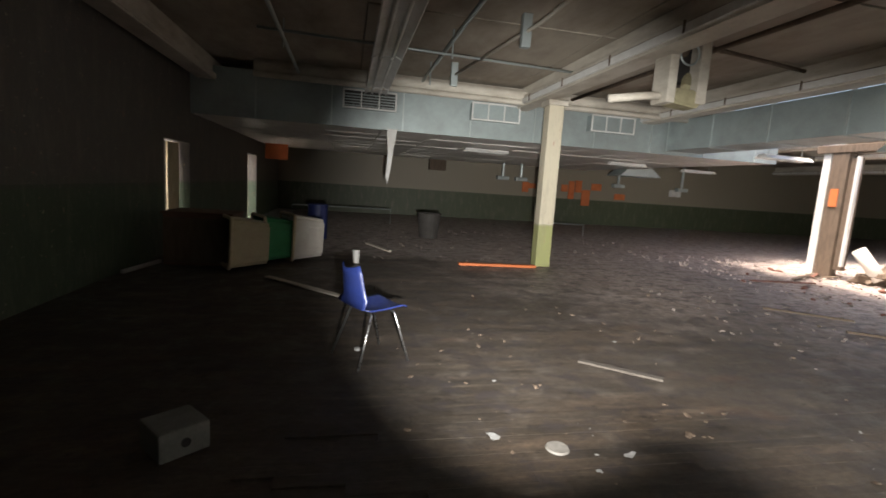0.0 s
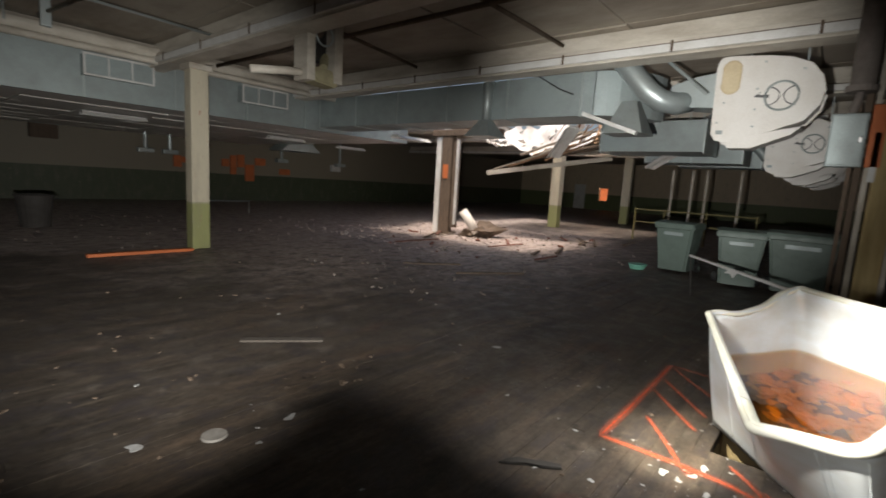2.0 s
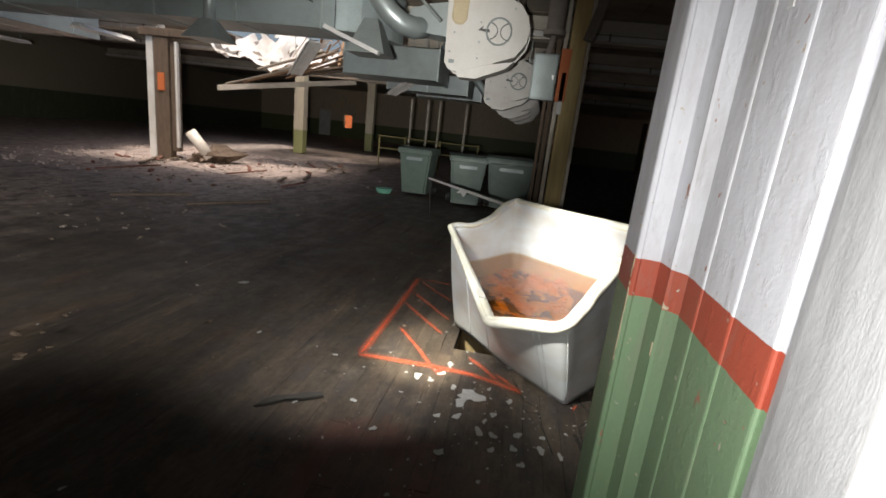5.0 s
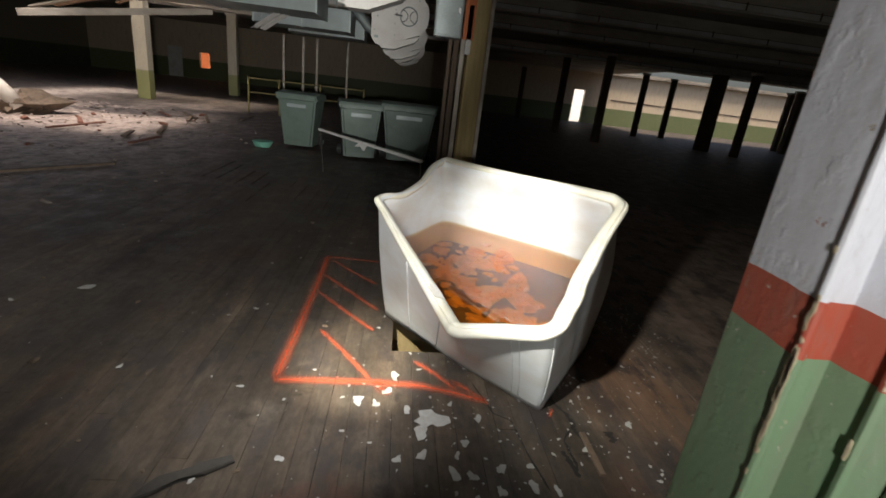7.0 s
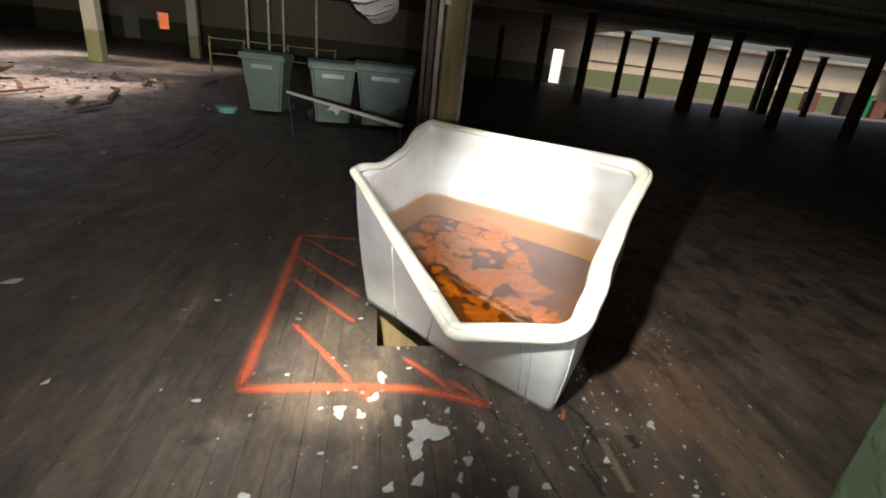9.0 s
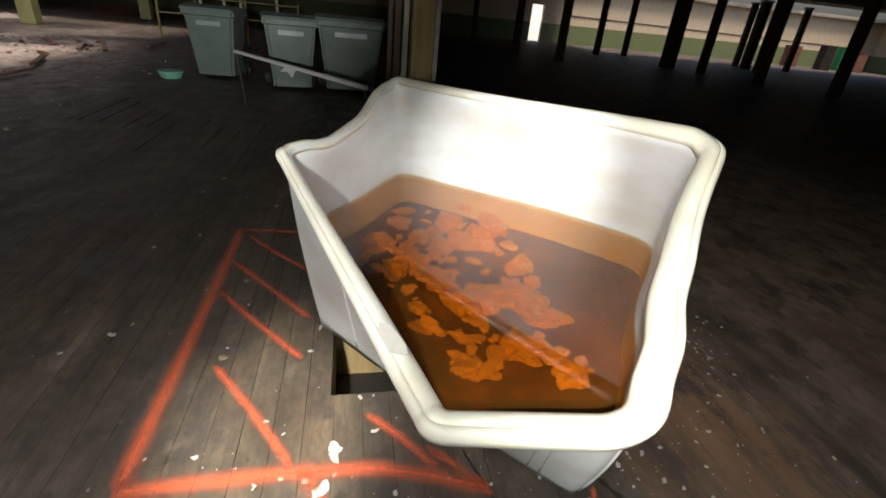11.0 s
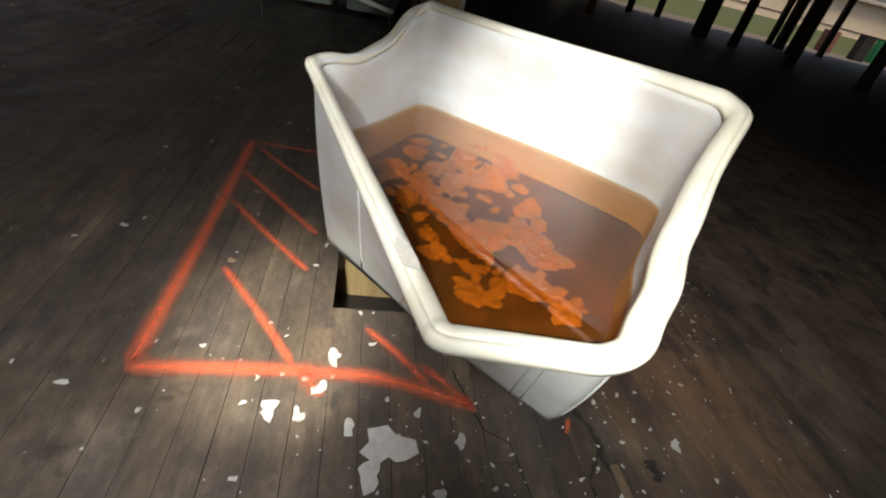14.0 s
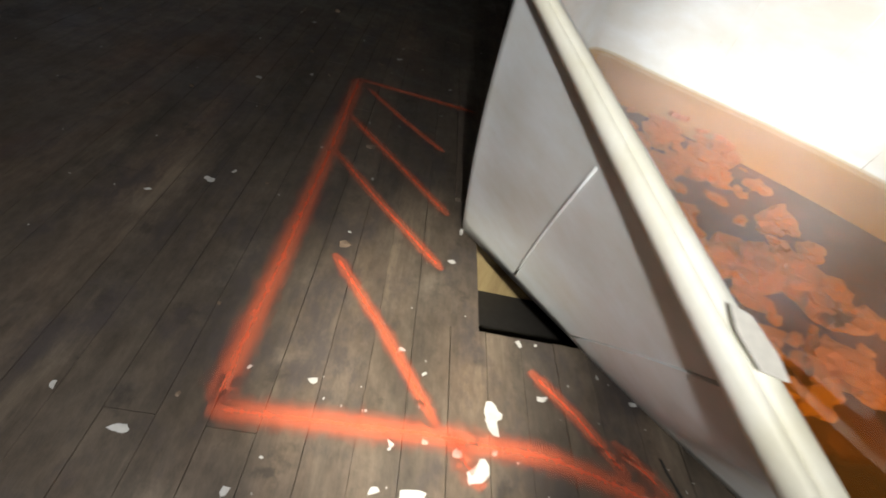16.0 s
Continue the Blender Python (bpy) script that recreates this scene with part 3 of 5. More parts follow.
RIM = [Vector(p) for p in ((6.30, 2.068, .785), (6.60, 1.86, .782), (7.04, 1.667, .935), (5.915, .88, .975), (5.58, 1.16, .73), (5.33, 1.32, .575), (5.46, 1.69, .487))]
BASE = [Vector(p) for p in ((6.47, 1.99, .005), (6.62, 1.80, .005), (7.06, 1.55, .005), (6.24, .73, .005), (5.90, .98, .005), (5.58, 1.22, .005), (5.95, 1.57, .005))]
MID = [Vector((*p, 0)) for p in ((6.40, 2.03), (6.64, 1.87), (7.07, 1.60), (6.27, .725), (5.74, 1.065), (5.45, 1.265), (5.705, 1.63))]
ROUND = (0.05, 0.16, 0.10, 0.08, 0.12, 0.09, 0.03)


def loop_of(corners, rounds, per=12, along=9):
    """A closed loop through corners, each rounded by its radius."""
    n, out = len(corners), []
    for i in range(n):
        a, c, b = corners[i - 1], corners[i], corners[(i + 1) % n]
        r = rounds[i]
        p, q = c + (a - c).normalized() * r, c + (b - c).normalized() * r
        for k in range(per + 1):
            t = k / per
            out.append(p * (1 - t) ** 2 + c * 2 * t * (1 - t) + q * t * t)
        nxt = corners[(i + 1) % n]
        r2 = rounds[(i + 1) % n]
        e = nxt + (c - nxt).normalized() * r2
        for k in range(1, along):
            out.append(q.lerp(e, k / along))
    return out


rim_loop = loop_of(RIM, ROUND)
base_loop = loop_of(BASE, (.05, .05, .07, .07, .05, .05, .12))
mid_loop = loop_of(MID, (.05, .10, .08, .08, .09, .07, .08))
NL = len(rim_loop)
centre = sum(BASE, Vector()) / len(BASE)


def wall_at(i, t):
    """A point of the tub's wall: a curve from the base through the swollen middle to the rim."""
    p = base_loop[i].lerp(rim_loop[i], t)
    swell = mid_loop[i] - (base_loop[i] + rim_loop[i]) / 2
    return p + Vector((swell.x, swell.y, 0)) * 4 * t * (1 - t)


def bulge_of(i, t, d):
    """How far the wall swells outward, most at the back under the water's weight."""
    back = max(0.0, d.x * .57 - d.y * .82)
    return math.sin(math.pi * t) * (0.006 * (1 + math.sin(i * .35)) + .07 * back * back)


def tub_ring(t, inset=0.0):
    ring = []
    for i in range(NL):
        p = wall_at(i, t)
        d = Vector((p.x - centre.x, p.y - centre.y, 0)).normalized()
        bulge = bulge_of(i, t, d)
        ring.append(p + d * (bulge - inset))
    return ring


tub = empty("plastic_tub", (6.2, 1.5, 0))
tagged(tub, "white plastic laundry tub, warped, half full of rusty water", "tub")


def at_tub(bm):
    bmesh.ops.transform(bm, matrix=Matrix.Translation((-6.2, -1.5, 0)), verts=bm.verts)
    return bm


bm = bmesh.new()
levels = [k / 14 for k in range(15)]
rows_out = [[bm.verts.new(p) for p in tub_ring(t)] for t in levels]
rows_in = [[bm.verts.new(p) for p in tub_ring(max(t, .06), .022)] for t in levels]
for rows, flip in ((rows_out, False), (rows_in, True)):
    for A, B in zip(rows, rows[1:]):
        for k in range(NL):
            f = (A[k], A[(k + 1) % NL], B[(k + 1) % NL], B[k])
            bm.faces.new(f)
for k in range(NL):
    bm.faces.new((rows_out[-1][k], rows_out[-1][(k + 1) % NL], rows_in[-1][(k + 1) % NL], rows_in[-1][k]))
bm.faces.new(rows_out[0])
bm.faces.new(rows_in[0])
part("body", at_tub(bm), M_TUB, tub, smooth=True)


def lip(profile, closed_at=True):
    """The tub's lip: a profile of (outward, up) swept round the rim."""
    bm = bmesh.new()
    rings = []
    for i, p in enumerate(rim_loop):
        d = (rim_loop[(i + 1) % NL] - rim_loop[i - 1]).normalized()
        out = Vector((d.y, -d.x, 0)).normalized()
        if out.dot(Vector((p.x - centre.x, p.y - centre.y, 0))) < 0:
            out = -out
        wob = 0.004 * math.sin(i * .21) + 0.003 * math.sin(i * .53)
        f = .5 + .5 * max(0.0, min(1.0, (6.35 - p.x) / .75))
        rings.append([bm.verts.new(p + out * (o * f + wob) + Vector((0, 0, u * f + wob))) for o, u in profile])
    m = len(profile)
    for i in range(NL):
        A, B = rings[i], rings[(i + 1) % NL]
        for k in range(m):
            bm.faces.new((A[k], A[(k + 1) % m], B[(k + 1) % m], B[k]))
    return bm


part("rolled_rim", at_tub(lip([(-.045, -.05), (-.04, -.02), (-.03, .0), (-.012, .012), (.006, .012), (.014, .004), (.010, -.012), (-.02, -.03)])), M_RIM, tub, "yellowed rolled rim, dented and torn", True)
part("rim_bead", at_tub(lip([(.012, .002), (.02, .007), (.03, .0), (.034, -.018), (.028, -.038), (.016, -.042), (.008, -.02)])), M_RIM, tub, "outer bead of the rim", True)
for i0 in (NL - 4, NL - 8, 6 * 21 + 2 - 9, 5 * 21 + 15, 5 * 21 + 5):
    i = i0 % NL
    pts = []
    for q in range(8):
        t = .06 + .8 * q / 7
        p = wall_at(i, t)
        d = Vector((p.x - centre.x, p.y - centre.y, 0)).normalized()
        pts.append(p + d * (bulge_of(i, t, d) + .002))
    part("moulded_rib", at_tub(tube_path(pts, .0035, 6)), M_TUB, tub, smooth=True)
for i0 in (2 * 21 + 15, 2 * 21 + 17, 2 * 21 + 19):
    i = i0 % NL
    pts = []
    for q in range(8):
        t = .5 + .38 * q / 7
        p = wall_at(i, t)
        d = Vector((p.x - centre.x, p.y - centre.y, 0)).normalized()
        pts.append(p + d * (bulge_of(i, t, d) - .022))
    part("inner_crease", at_tub(tube_path(pts, .0016, 6)), M_TUB, tub, smooth=True)
fl = prism([(-.05, -.015), (-.02, -.022), (.03, -.016), (.05, .008), (.02, .02), (-.03, .018)], "z", 0, .003)
along = (RIM[0] - RIM[6]).normalized()
side = Vector((0, 0, 1)).cross(along).normalized()
m = Matrix((along, side, along.cross(side))).transposed().to_4x4()
bmesh.ops.transform(fl, matrix=Matrix.Translation(RIM[6].lerp(RIM[0], .2) + Vector((0, 0, .014))) @ m, verts=fl.verts)
part("torn_label", at_tub(fl), M_TAPE, tub, "torn scrap of white label on the rim")
WZ = 0.485


def inner_at(z, inset):
    """The inside outline of the tub at a height."""
    ring = []
    for i in range(NL):
        r, b = rim_loop[i], base_loop[i]
        t = min((z - b.z) / (r.z - b.z), 0.985)
        ring.append((t, i))
    out = []
    for t, i in ring:
        p = wall_at(i, t)
        d = Vector((p.x - centre.x, p.y - centre.y, 0)).normalized()
        bulge = bulge_of(i, t, d)
        q = p + d * (bulge - inset)
        out.append(Vector((q.x, q.y, z)))
    return out


bm = bmesh.new()
bm.faces.new([bm.verts.new(p) for p in inner_at(WZ, .024)])
water = link(bm, "tub_water", M_WATER)
if water.data.polygons[0].normal.z < 0:
    water.data.flip_normals()
tagged(water, "still rusty orange water standing in the tub", "water")
# the murk thickens with depth: suspended layers under the surface
for depth in (.008, .022):
    bm = bmesh.new()
    bm.faces.new([bm.verts.new(p) for p in inner_at(WZ - depth, .0235)])
    part("murk", bm, M_MURK, water, "cloudy rust suspended in the water")
bm = bmesh.new()
ring = [bm.verts.new(p) for p in inner_at(.335, .0225)]
mid = bm.verts.new((6.25, 1.45, .325))
for k in range(NL):
    bm.faces.new((ring[k], ring[(k + 1) % NL], mid))
tagged(link(bm, "sludge", M_SLUDGE, None, True), "rusty sludge settled on the tub's bottom", "sludge")


def lump(at, size, seed, flat=0.6, rough=3):
    bm = bmesh.new()
    bmesh.ops.create_icosphere(bm, subdivisions=rough, radius=1.0)
    for v in bm.verts:
        n = noise.fractal(v.co * 1.3 + Vector((seed * 7.1, 0, 0)), 0.8, 2.0, 4)
        v.co *= 1 + 0.7 * n
        v.co = Vector((v.co.x * size, v.co.y * size * .8, v.co.z * size * flat))
    bmesh.ops.transform(bm, matrix=pose(*at, 0, 0, seed * 57), verts=bm.verts)
    return bm


def chunk(at, size, seed):
    """A jagged flat scrap of pulp."""
    r = random.Random(seed)
    n = r.randint(15, 22)
    a0 = r.uniform(0, 6)
    o = []
    for k in range(n):
        a = 2 * math.pi * k / n
        q = size * (1 + .35 * math.sin(2 * a + a0) + .2 * math.sin(5 * a - a0)) * r.uniform(.55, 1.15)
        o.append((q * math.cos(a), q * math.sin(a) * .75))
    bm = prism(o, "z", 0, size * .45, size * .08)
    for v in bm.verts:
        v.co.z += .25 * size * noise.noise(v.co * (1.6 / size) + Vector((seed, 0, 0)))
    bmesh.ops.transform(bm, matrix=pose(*at, r.uniform(-14, 14), r.uniform(-14, 14), r.uniform(0, 360)), verts=bm.verts)
    return bm


rng = random.Random(4)
for k in range(170):
    x = rng.uniform(5.68, 6.78)
    top = min(1.56 + .34 * (x - 5.65), 1.80 - .5 * max(0, x - 6.4))
    y = top - (top - 1.19) * rng.random() ** 1.25
    s = .009 + .030 * rng.random() ** 1.6
    z = .365 + rng.uniform(0, .035)
    if k % 3 == 0:
        ob = link(lump((x, y, z), s * 1.5, k + 1, .5, 3), "sunken_debris", M_FOAM, None, False)
    else:
        ob = link(chunk((x, y, z), s, k + 1), "sunken_debris", M_FOAM, None, False)
    tagged(ob, "sodden lump of fallen ceiling pulp under rusty water", "debris", "lumps in the tub")
for k, (x, y, s) in enumerate(((6.02, 1.27, .085), (6.50, 1.36, .095), (6.22, 1.55, .075), (6.36, 1.63, .07), (5.80, 1.30, .06), (6.62, 1.50, .06), (6.10, 1.42, .06))):
    ob = link(chunk((x, y, .345), s, 300 + k), "sunken_slab", M_FOAM, None, False)
    tagged(ob, "large sodden slab of ceiling pulp under rusty water", "debris", "lumps in the tub")

# ---- wheeled bins and what stands round the post ----
def wheelie_bin(x, y, turn, w=0.62, d=0.72, h=1.0):
    b = empty("wheelie_bin", (x, y, 0))
    bm = bmesh.new()
    low, top = (w * .39, d * .36), (w * .5, d * .46)
    rows = []
    for z, (a, c) in ((.05, low), (.12, low), (h * .86, top), (h * .87, (top[0] + .03, top[1] + .03)), (h * .93, (top[0] + .03, top[1] + .03))):
        rows.append([bm.verts.new((sx * a, sy * c, z)) for sx, sy in ((-1, -1), (1, -1), (1, 1), (-1, 1))])
    for A, B in zip(rows, rows[1:]):
        for k in range(4):
            bm.faces.new((A[k], A[(k + 1) % 4], B[(k + 1) % 4], B[k]))
    bm.faces.new(rows[0])
    bm.faces.new(rows[-1])
    bmesh.ops.bevel(bm, geom=[e for e in bm.edges if abs(e.verts[0].co.z - e.verts[1].co.z) > .02], offset=.04, segments=3, affect="EDGES")
    part("body", bm, M_BIN, b, smooth=False)
    lid = prism([(-d * .52, h * .93), (-d * .5, h * .97), (-d * .1, h * 1.01), (d * .35, h * .99), (d * .5, h * .95), (d * .5, h * .93)], "x", -w * .55, w * .55, .015)
    part("lid", lid, M_BIN, b, "slightly domed bin lid")
    part("handle", rod((-w * .4, d * .56, h * .93), (w * .4, d * .56, h * .93), .018), M_BIN, b)
    for s in (-1, 1):
        wh = part("wheel", rod((s * w * .42, d * .36, .1), (s * w * .52, d * .36, .1), .1, seg=20), M_RUBBER, b, "black rubber wheel")
        part("hub", rod((s * w * .5, d * .36, .1), (s * w * .535, d * .36, .1), .04, seg=12), M_BIN, wh)
        part("handle_arm", box((s * w * .4 - .02, d * .42, h * .9), (s * w * .4 + .02, d * .58, h * .95), .006), M_BIN, b)
    part("label", box((-w * .25, -d * .47 - .012, h * .74), (w * .25, -d * .47 + .012, h * .8)), M_DUCT, b, "pale worn label plate")
    b.rotation_euler = (0, 0, radians(turn))
    return tagged(b, "grey-green wheeled rubbish bin with closed lid", "bin", "wheeled bins")


wheelie_bin(13.15, 3.85, -95, .68)
wheelie_bin(12.5, 2.72, -80, .68)
wheelie_bin(12.6, 1.86, -88, .9, .78, 1.04)

M_GREYPIPE = worn("rough grey painted pipe", (0.23, 0.20, 0.18), (0.10, 0.08, 0.065), 5, 0.7, 0.8, relief=0.4)
M_STUD = worn("bare yellow stud timber", (0.60, 0.47, 0.22), (0.30, 0.2, 0.09), 3, 0.6, 0.7, streak=(6, 6, 0.6))
post = empty("partition_post", (9.6, 1.3, 0))
part("stud", box((-.14, -.2, 0), (.10, .0, ZC), .01), M_STUD, post, "bare yellow timber stud with knots")
part("face_board", box((-.15, -.245, 0), (-.10, -.202, ZC), .004), M_BEAM, post)
for k, (a, d, m) in enumerate(((.02, .07, M_BEAM), (.09, .15, M_DARKWOOD), (.17, .21, M_DARKWOOD))):
    part("slat", box((.02 + .02 * (k % 2), a, .1 * k), (.1, d, ZC), .005), m, post)
tagged(post, "stripped partition post of bare and painted timber", "post", kind="structure")
eb = empty("switch_box", (9.52, 1.55, 2.17))
part("case", box((-.12, -.15, -.27), (.05, .15, .27), .012), M_DUCT, eb)
part("door", box((-.14, -.135, -.25), (-.12, .135, .25), .006), M_DUCT, eb)
part("latch", box((-.155, -.12, -.03), (-.14, -.09, .03), .004), M_CHROME, eb)
tagged(eb, "grey metal electrical switch box on the post", "switch box")
ob = link(box((9.43, 1.26, 1.9), (9.46, 1.38, 2.52), .004), "orange_strip", M_ORANGE)
tagged(ob, "orange board strip fixed to the post", "strip")
ob = link(box((9.43, 1.28, 1.75), (9.46, 1.34, 2.25), .004), "notice_strip", M_WHITE)
tagged(ob, "white narrow notice strip on the post", "strip")
pipe = empty("conduit_pipe", (9.5, 1.5, 2.44))
part("riser", rod((0, 0, .26), (0, 0, ZC - 2.44), .105, seg=18), M_GREYPIPE, pipe, smooth=True)
part("flange", rod((0, 0, .22), (0, 0, .28), .135, seg=18), M_GREYPIPE, pipe)
part("tail", tube_path([(0, 0, .24), (0, .02, .1), (0, .05, 0)], .04, 10), M_GREYPIPE, pipe, smooth=True)
plank_m = Matrix.Translation((9.42, .95, 3.2)) @ Vector((0, -.24, .94)).to_track_quat("X", "Z").to_matrix().to_4x4()
ob = link(box((-.6, -.07, -.06), (.55, .07, .06), .012, plank_m), "leaning_brace", M_GREYPIPE)
tagged(ob, "rough grey timber brace leaning at the post", "brace")
tagged(pipe, "dark vertical pipe running down to the switch box", "pipe")

M_PANELDARK = worn("grimy dark sheet", (0.055, 0.05, 0.045), (0.025, 0.022, 0.02), 3, 0.7, 0.8)
bar = empty("barrier_bar", (9.87, 2.38, 0))
L = 1.25
part("bar", box((-L, -.02, .60), (L, .02, .63), .006), M_WHITE, bar, "pale barrier bar, paint peeling")
part("peeling_flap", prism([(-.1, .6), (.12, .6), (.25, .53), (.1, .55), (.02, .51), (-.03, .56)], "y", -.03, -.014), M_WHITE, bar)
for x in (-L + .02, L - .02):
    part("leg", rod((x, 0, 0), (x, 0, .6), .008, seg=6), M_PANELDARK, bar, "thin dark steel leg")
bar.rotation_euler = (radians(-6), 0, math.atan2(1.4, 2.05))
tagged(bar, "pale peeling barrier bar on thin dark legs", "barrier")


# ---- blowers and ducts under the ceiling ----
M_EMBLEM = worn("faded dark enamel print", (0.12, 0.12, 0.12), rough=0.6)


def blower(x, y, z, s=1.0):
    b = empty("blower", (x, y, z))
    o = [(.56, .48), (.58, .40), (.56, -.44), (.50, -.53), (.36, -.56), (-.10, -.42), (-.42, -.30), (-.55, -.12), (-.58, .05), (-.53, .22), (-.42, .36), (-.22, .45), (0, .49), (.42, .53), (.52, .52)]
    o = [(a * s, c * s) for a, c in o]
    part("face_plate", prism(o, "x", 0, .02, .006), M_PANEL, b, "white enamelled side plate of the scroll")
    inner = [(a * .96, c * .96) for a, c in o]
    part("scroll", prism(inner, "x", .02, .48), M_PANEL, b)
    part("back_plate", prism(o, "x", .48, .50, .006), M_PANEL, b)
    ring = [(-.012, -.16 * s + .17 * s * math.cos(a), .17 * s * math.sin(a)) for a in [2 * math.pi * k / 28 for k in range(28)]]
    part("inlet_ring", tube_path(ring, .014, 6, True), M_METAL, b)
    for u in (-1, 1):
        arc = [(-.010, -.16 * s + u * (.15 - .13 * math.sin(q)) * s, .11 * s * math.cos(q)) for q in [math.pi * j / 10 for j in range(11)]]
        part("emblem_arc", tube_path(arc, .007, 6), M_EMBLEM, b)
    part("emblem_arrow", prism([(-.03 * s, -.02 * s), (.13 * s, .0), (.06 * s, .06 * s), (.07 * s, .02 * s), (-.03 * s, .02 * s)], "x", -.012, -.002), M_EMBLEM, b)
    port = [(-.006, .40 * s + .1 * s * math.cos(a), (.26 + (.1 if math.sin(a) > 0 else -.1) + .1 * math.sin(a)) * s) for a in [2 * math.pi * k / 28 for k in range(28)]]
    part("port_gasket", tube_path(port, .012, 6, True), M_CREAM, b)
    cov = [(.40 * s + .095 * s * math.cos(a), (.26 + (.1 if math.sin(a) > 0 else -.1) + .095 * math.sin(a)) * s) for a in [2 * math.pi * k / 28 for k in range(28)]]
    part("port_cover", prism(cov, "x", -.012, .001), M_CREAM, b)
    part("name_plate", box((-.006, .42 * s, -.45 * s), (.001, .5 * s, -.4 * s)), M_DUCT, b)
    for a, c in ((.05, .42), (-.35, .3), (.5, -.3), (.1, -.36), (.45, -.05), (.1, .1), (.1, -.15)):
        part("bolt", rod((-.012, a * s, c * s), (.002, a * s, c * s), .012, seg=8), M_DUCT, b)
    part("belly", prism([(.42 * s, -.5 * s), (.36 * s, -.62 * s), (.1 * s, -.62 * s), (-.3 * s, -.46 * s), (-.4 * s, -.36 * s)], "x", .08, .42), M_PANEL, b)
    for a in (-.35, .25):
        part("hanger", rod((.25, a * s, .45 * s), (.25, a * s, ZC - z), .012, seg=6), M_METAL, b)
    return tagged(b, "white steel blower housing hung from the ceiling", "blower", "ceiling blowers")


blower(10.1, 2.39, 2.78)
blower(13.6, 2.15, 2.55, .95)
blower(16.4, 2.05, 2.5, .95)
blower(19.4, 2.0, 2.55, .95)
blower(22.4, 1.9, 2.55, .95)


def rect_duct(name, lo, hi, seam, axis, label):
    d = empty(name, lo)
    size = [b - a for a, b in zip(lo, hi)]
    part("casing", box((0, 0, 0), size, .01), M_DUCT, d)
    n = max(1, int(size["xyz".index(axis)] / seam))
    for k in range(n + 1):
        a, b = [-.018, -.018, -.018], [s + .018 for s in size]
        i = "xyz".index(axis)
        p = size[i] * k / n
        a[i], b[i] = p - .015, p + .015
        part("flange", box(a, b, .004), M_METAL, d)
    i = "xyz".index(axis)
    for f in (.15, .85):
        for s in (.04, .96):
            p = [size[0] * s, size[1] * s, 0]
            p[i] = size[i] * f
            part("hanger", rod((p[0], p[1], size[2] - .02), (p[0], p[1], ZC - lo[2] + .02), .01, seg=6), M_METAL, d)
    return tagged(d, label, "duct")


rect_duct("air_duct", (10.3, 4.9, 2.68), (11.25, 11.9, 3.36), 1.25, "y", "grey-green rectangular sheet-metal air duct under ceiling")
# the duct's elbow, turning east
bm = bmesh.new()
prev = None
for k in range(9):
    a = math.radians(90 * k / 8)
    o, i2 = 1.0, .05
    cx, cy = 11.3, 4.9
    pts = [(cx - o * math.cos(a), cy - o * math.sin(a), z) for z in (2.68, 3.36)] + [(cx - i2 * math.cos(a), cy - i2 * math.sin(a), z) for z in (3.36, 2.68)]
    cur = [bm.verts.new(p) for p in pts]
    if prev:
        for q in range(4):
            bm.faces.new((prev[q], prev[(q + 1) % 4], cur[(q + 1) % 4], cur[q]))
    else:
        bm.faces.new(cur)
    prev = cur
bm.faces.new(prev)
tagged(link(bm, "duct_elbow", M_DUCT), "curved sheet-metal elbow of the air duct", "duct")
rect_duct("branch_duct", (13.0, 3.6, 2.35), (14.2, 5.6, 2.95), 1.0, "y", "grey sheet-metal plenum box under the ceiling")
rect_duct("branch_duct", (15.5, 3.3, 2.3), (16.5, 5.4, 2.75), 1.0, "y", "grey sheet-metal plenum box under the ceiling")
rect_duct("branch_duct", (18.0, 3.2, 2.35), (18.9, 5.2, 2.8), 1.0, "y", "grey sheet-metal plenum box under the ceiling")
ob = link(tube_path([(10.2, 4.5, 3.74), (10.2, 4.32, 3.51), (10.22, 4.0, 3.14), (10.25, 3.84, 2.96), (10.32, 3.68, 2.84), (10.45, 3.52, 2.81), (10.6, 3.38, 2.86)], .155, 16), "round_duct", M_METAL, None, True)
tagged(ob, "bright galvanised round duct bending to the blower", "duct")
ob = link(prism([(2.9, 2.72), (2.9, 3.22), (3.35, 3.15), (3.6, 3.07), (3.6, 2.83), (3.35, 2.76)], "x", 10.45, 10.95, .01), "duct_transition", M_METAL)
tagged(ob, "tapered sheet-metal piece joining duct and blower", "duct")
for x, y, z in ((13.2, 3.3, 2.75), (16.2, 3.1, 2.6), (19.0, 3.0, 2.65)):
    ob = link(tube_path([(x, y + .25, z + .35), (x, y, z + .1), (x, y - .15, z - .08), (x + .1, y - .35, z - .16), (x + .15, y - .6, z - .14)], .11, 12), "round_duct", M_DUCT, None, True)
    tagged(ob, "dull round duct bend feeding a blower", "duct", "duct bends")
bm = bmesh.new()
bmesh.ops.create_cone(bm, cap_ends=True, segments=4, radius1=.42, radius2=.16, depth=.5, matrix=pose(10.6, 4.2, 2.65, 0, 0, 45))
tagged(link(bm, "duct_hood", M_METAL), "flared sheet-metal hood under the duct", "duct")
ob = link(rod((10.1, 3.80, 3.52), (10.1, 3.05, 2.86), .022, seg=8), "steel_brace", M_METAL)
tagged(ob, "steel brace rod between duct and blower", "brace")
bm = box((-.45, -.05, -.03), (.45, .05, .03), .006, Matrix.Translation((10.1, 4.33, 2.52)) @ Vector((0, -.84, -.31)).to_track_quat("X", "Z").to_matrix().to_4x4())
batten = empty("hanging_batten", (0, 0, 0))
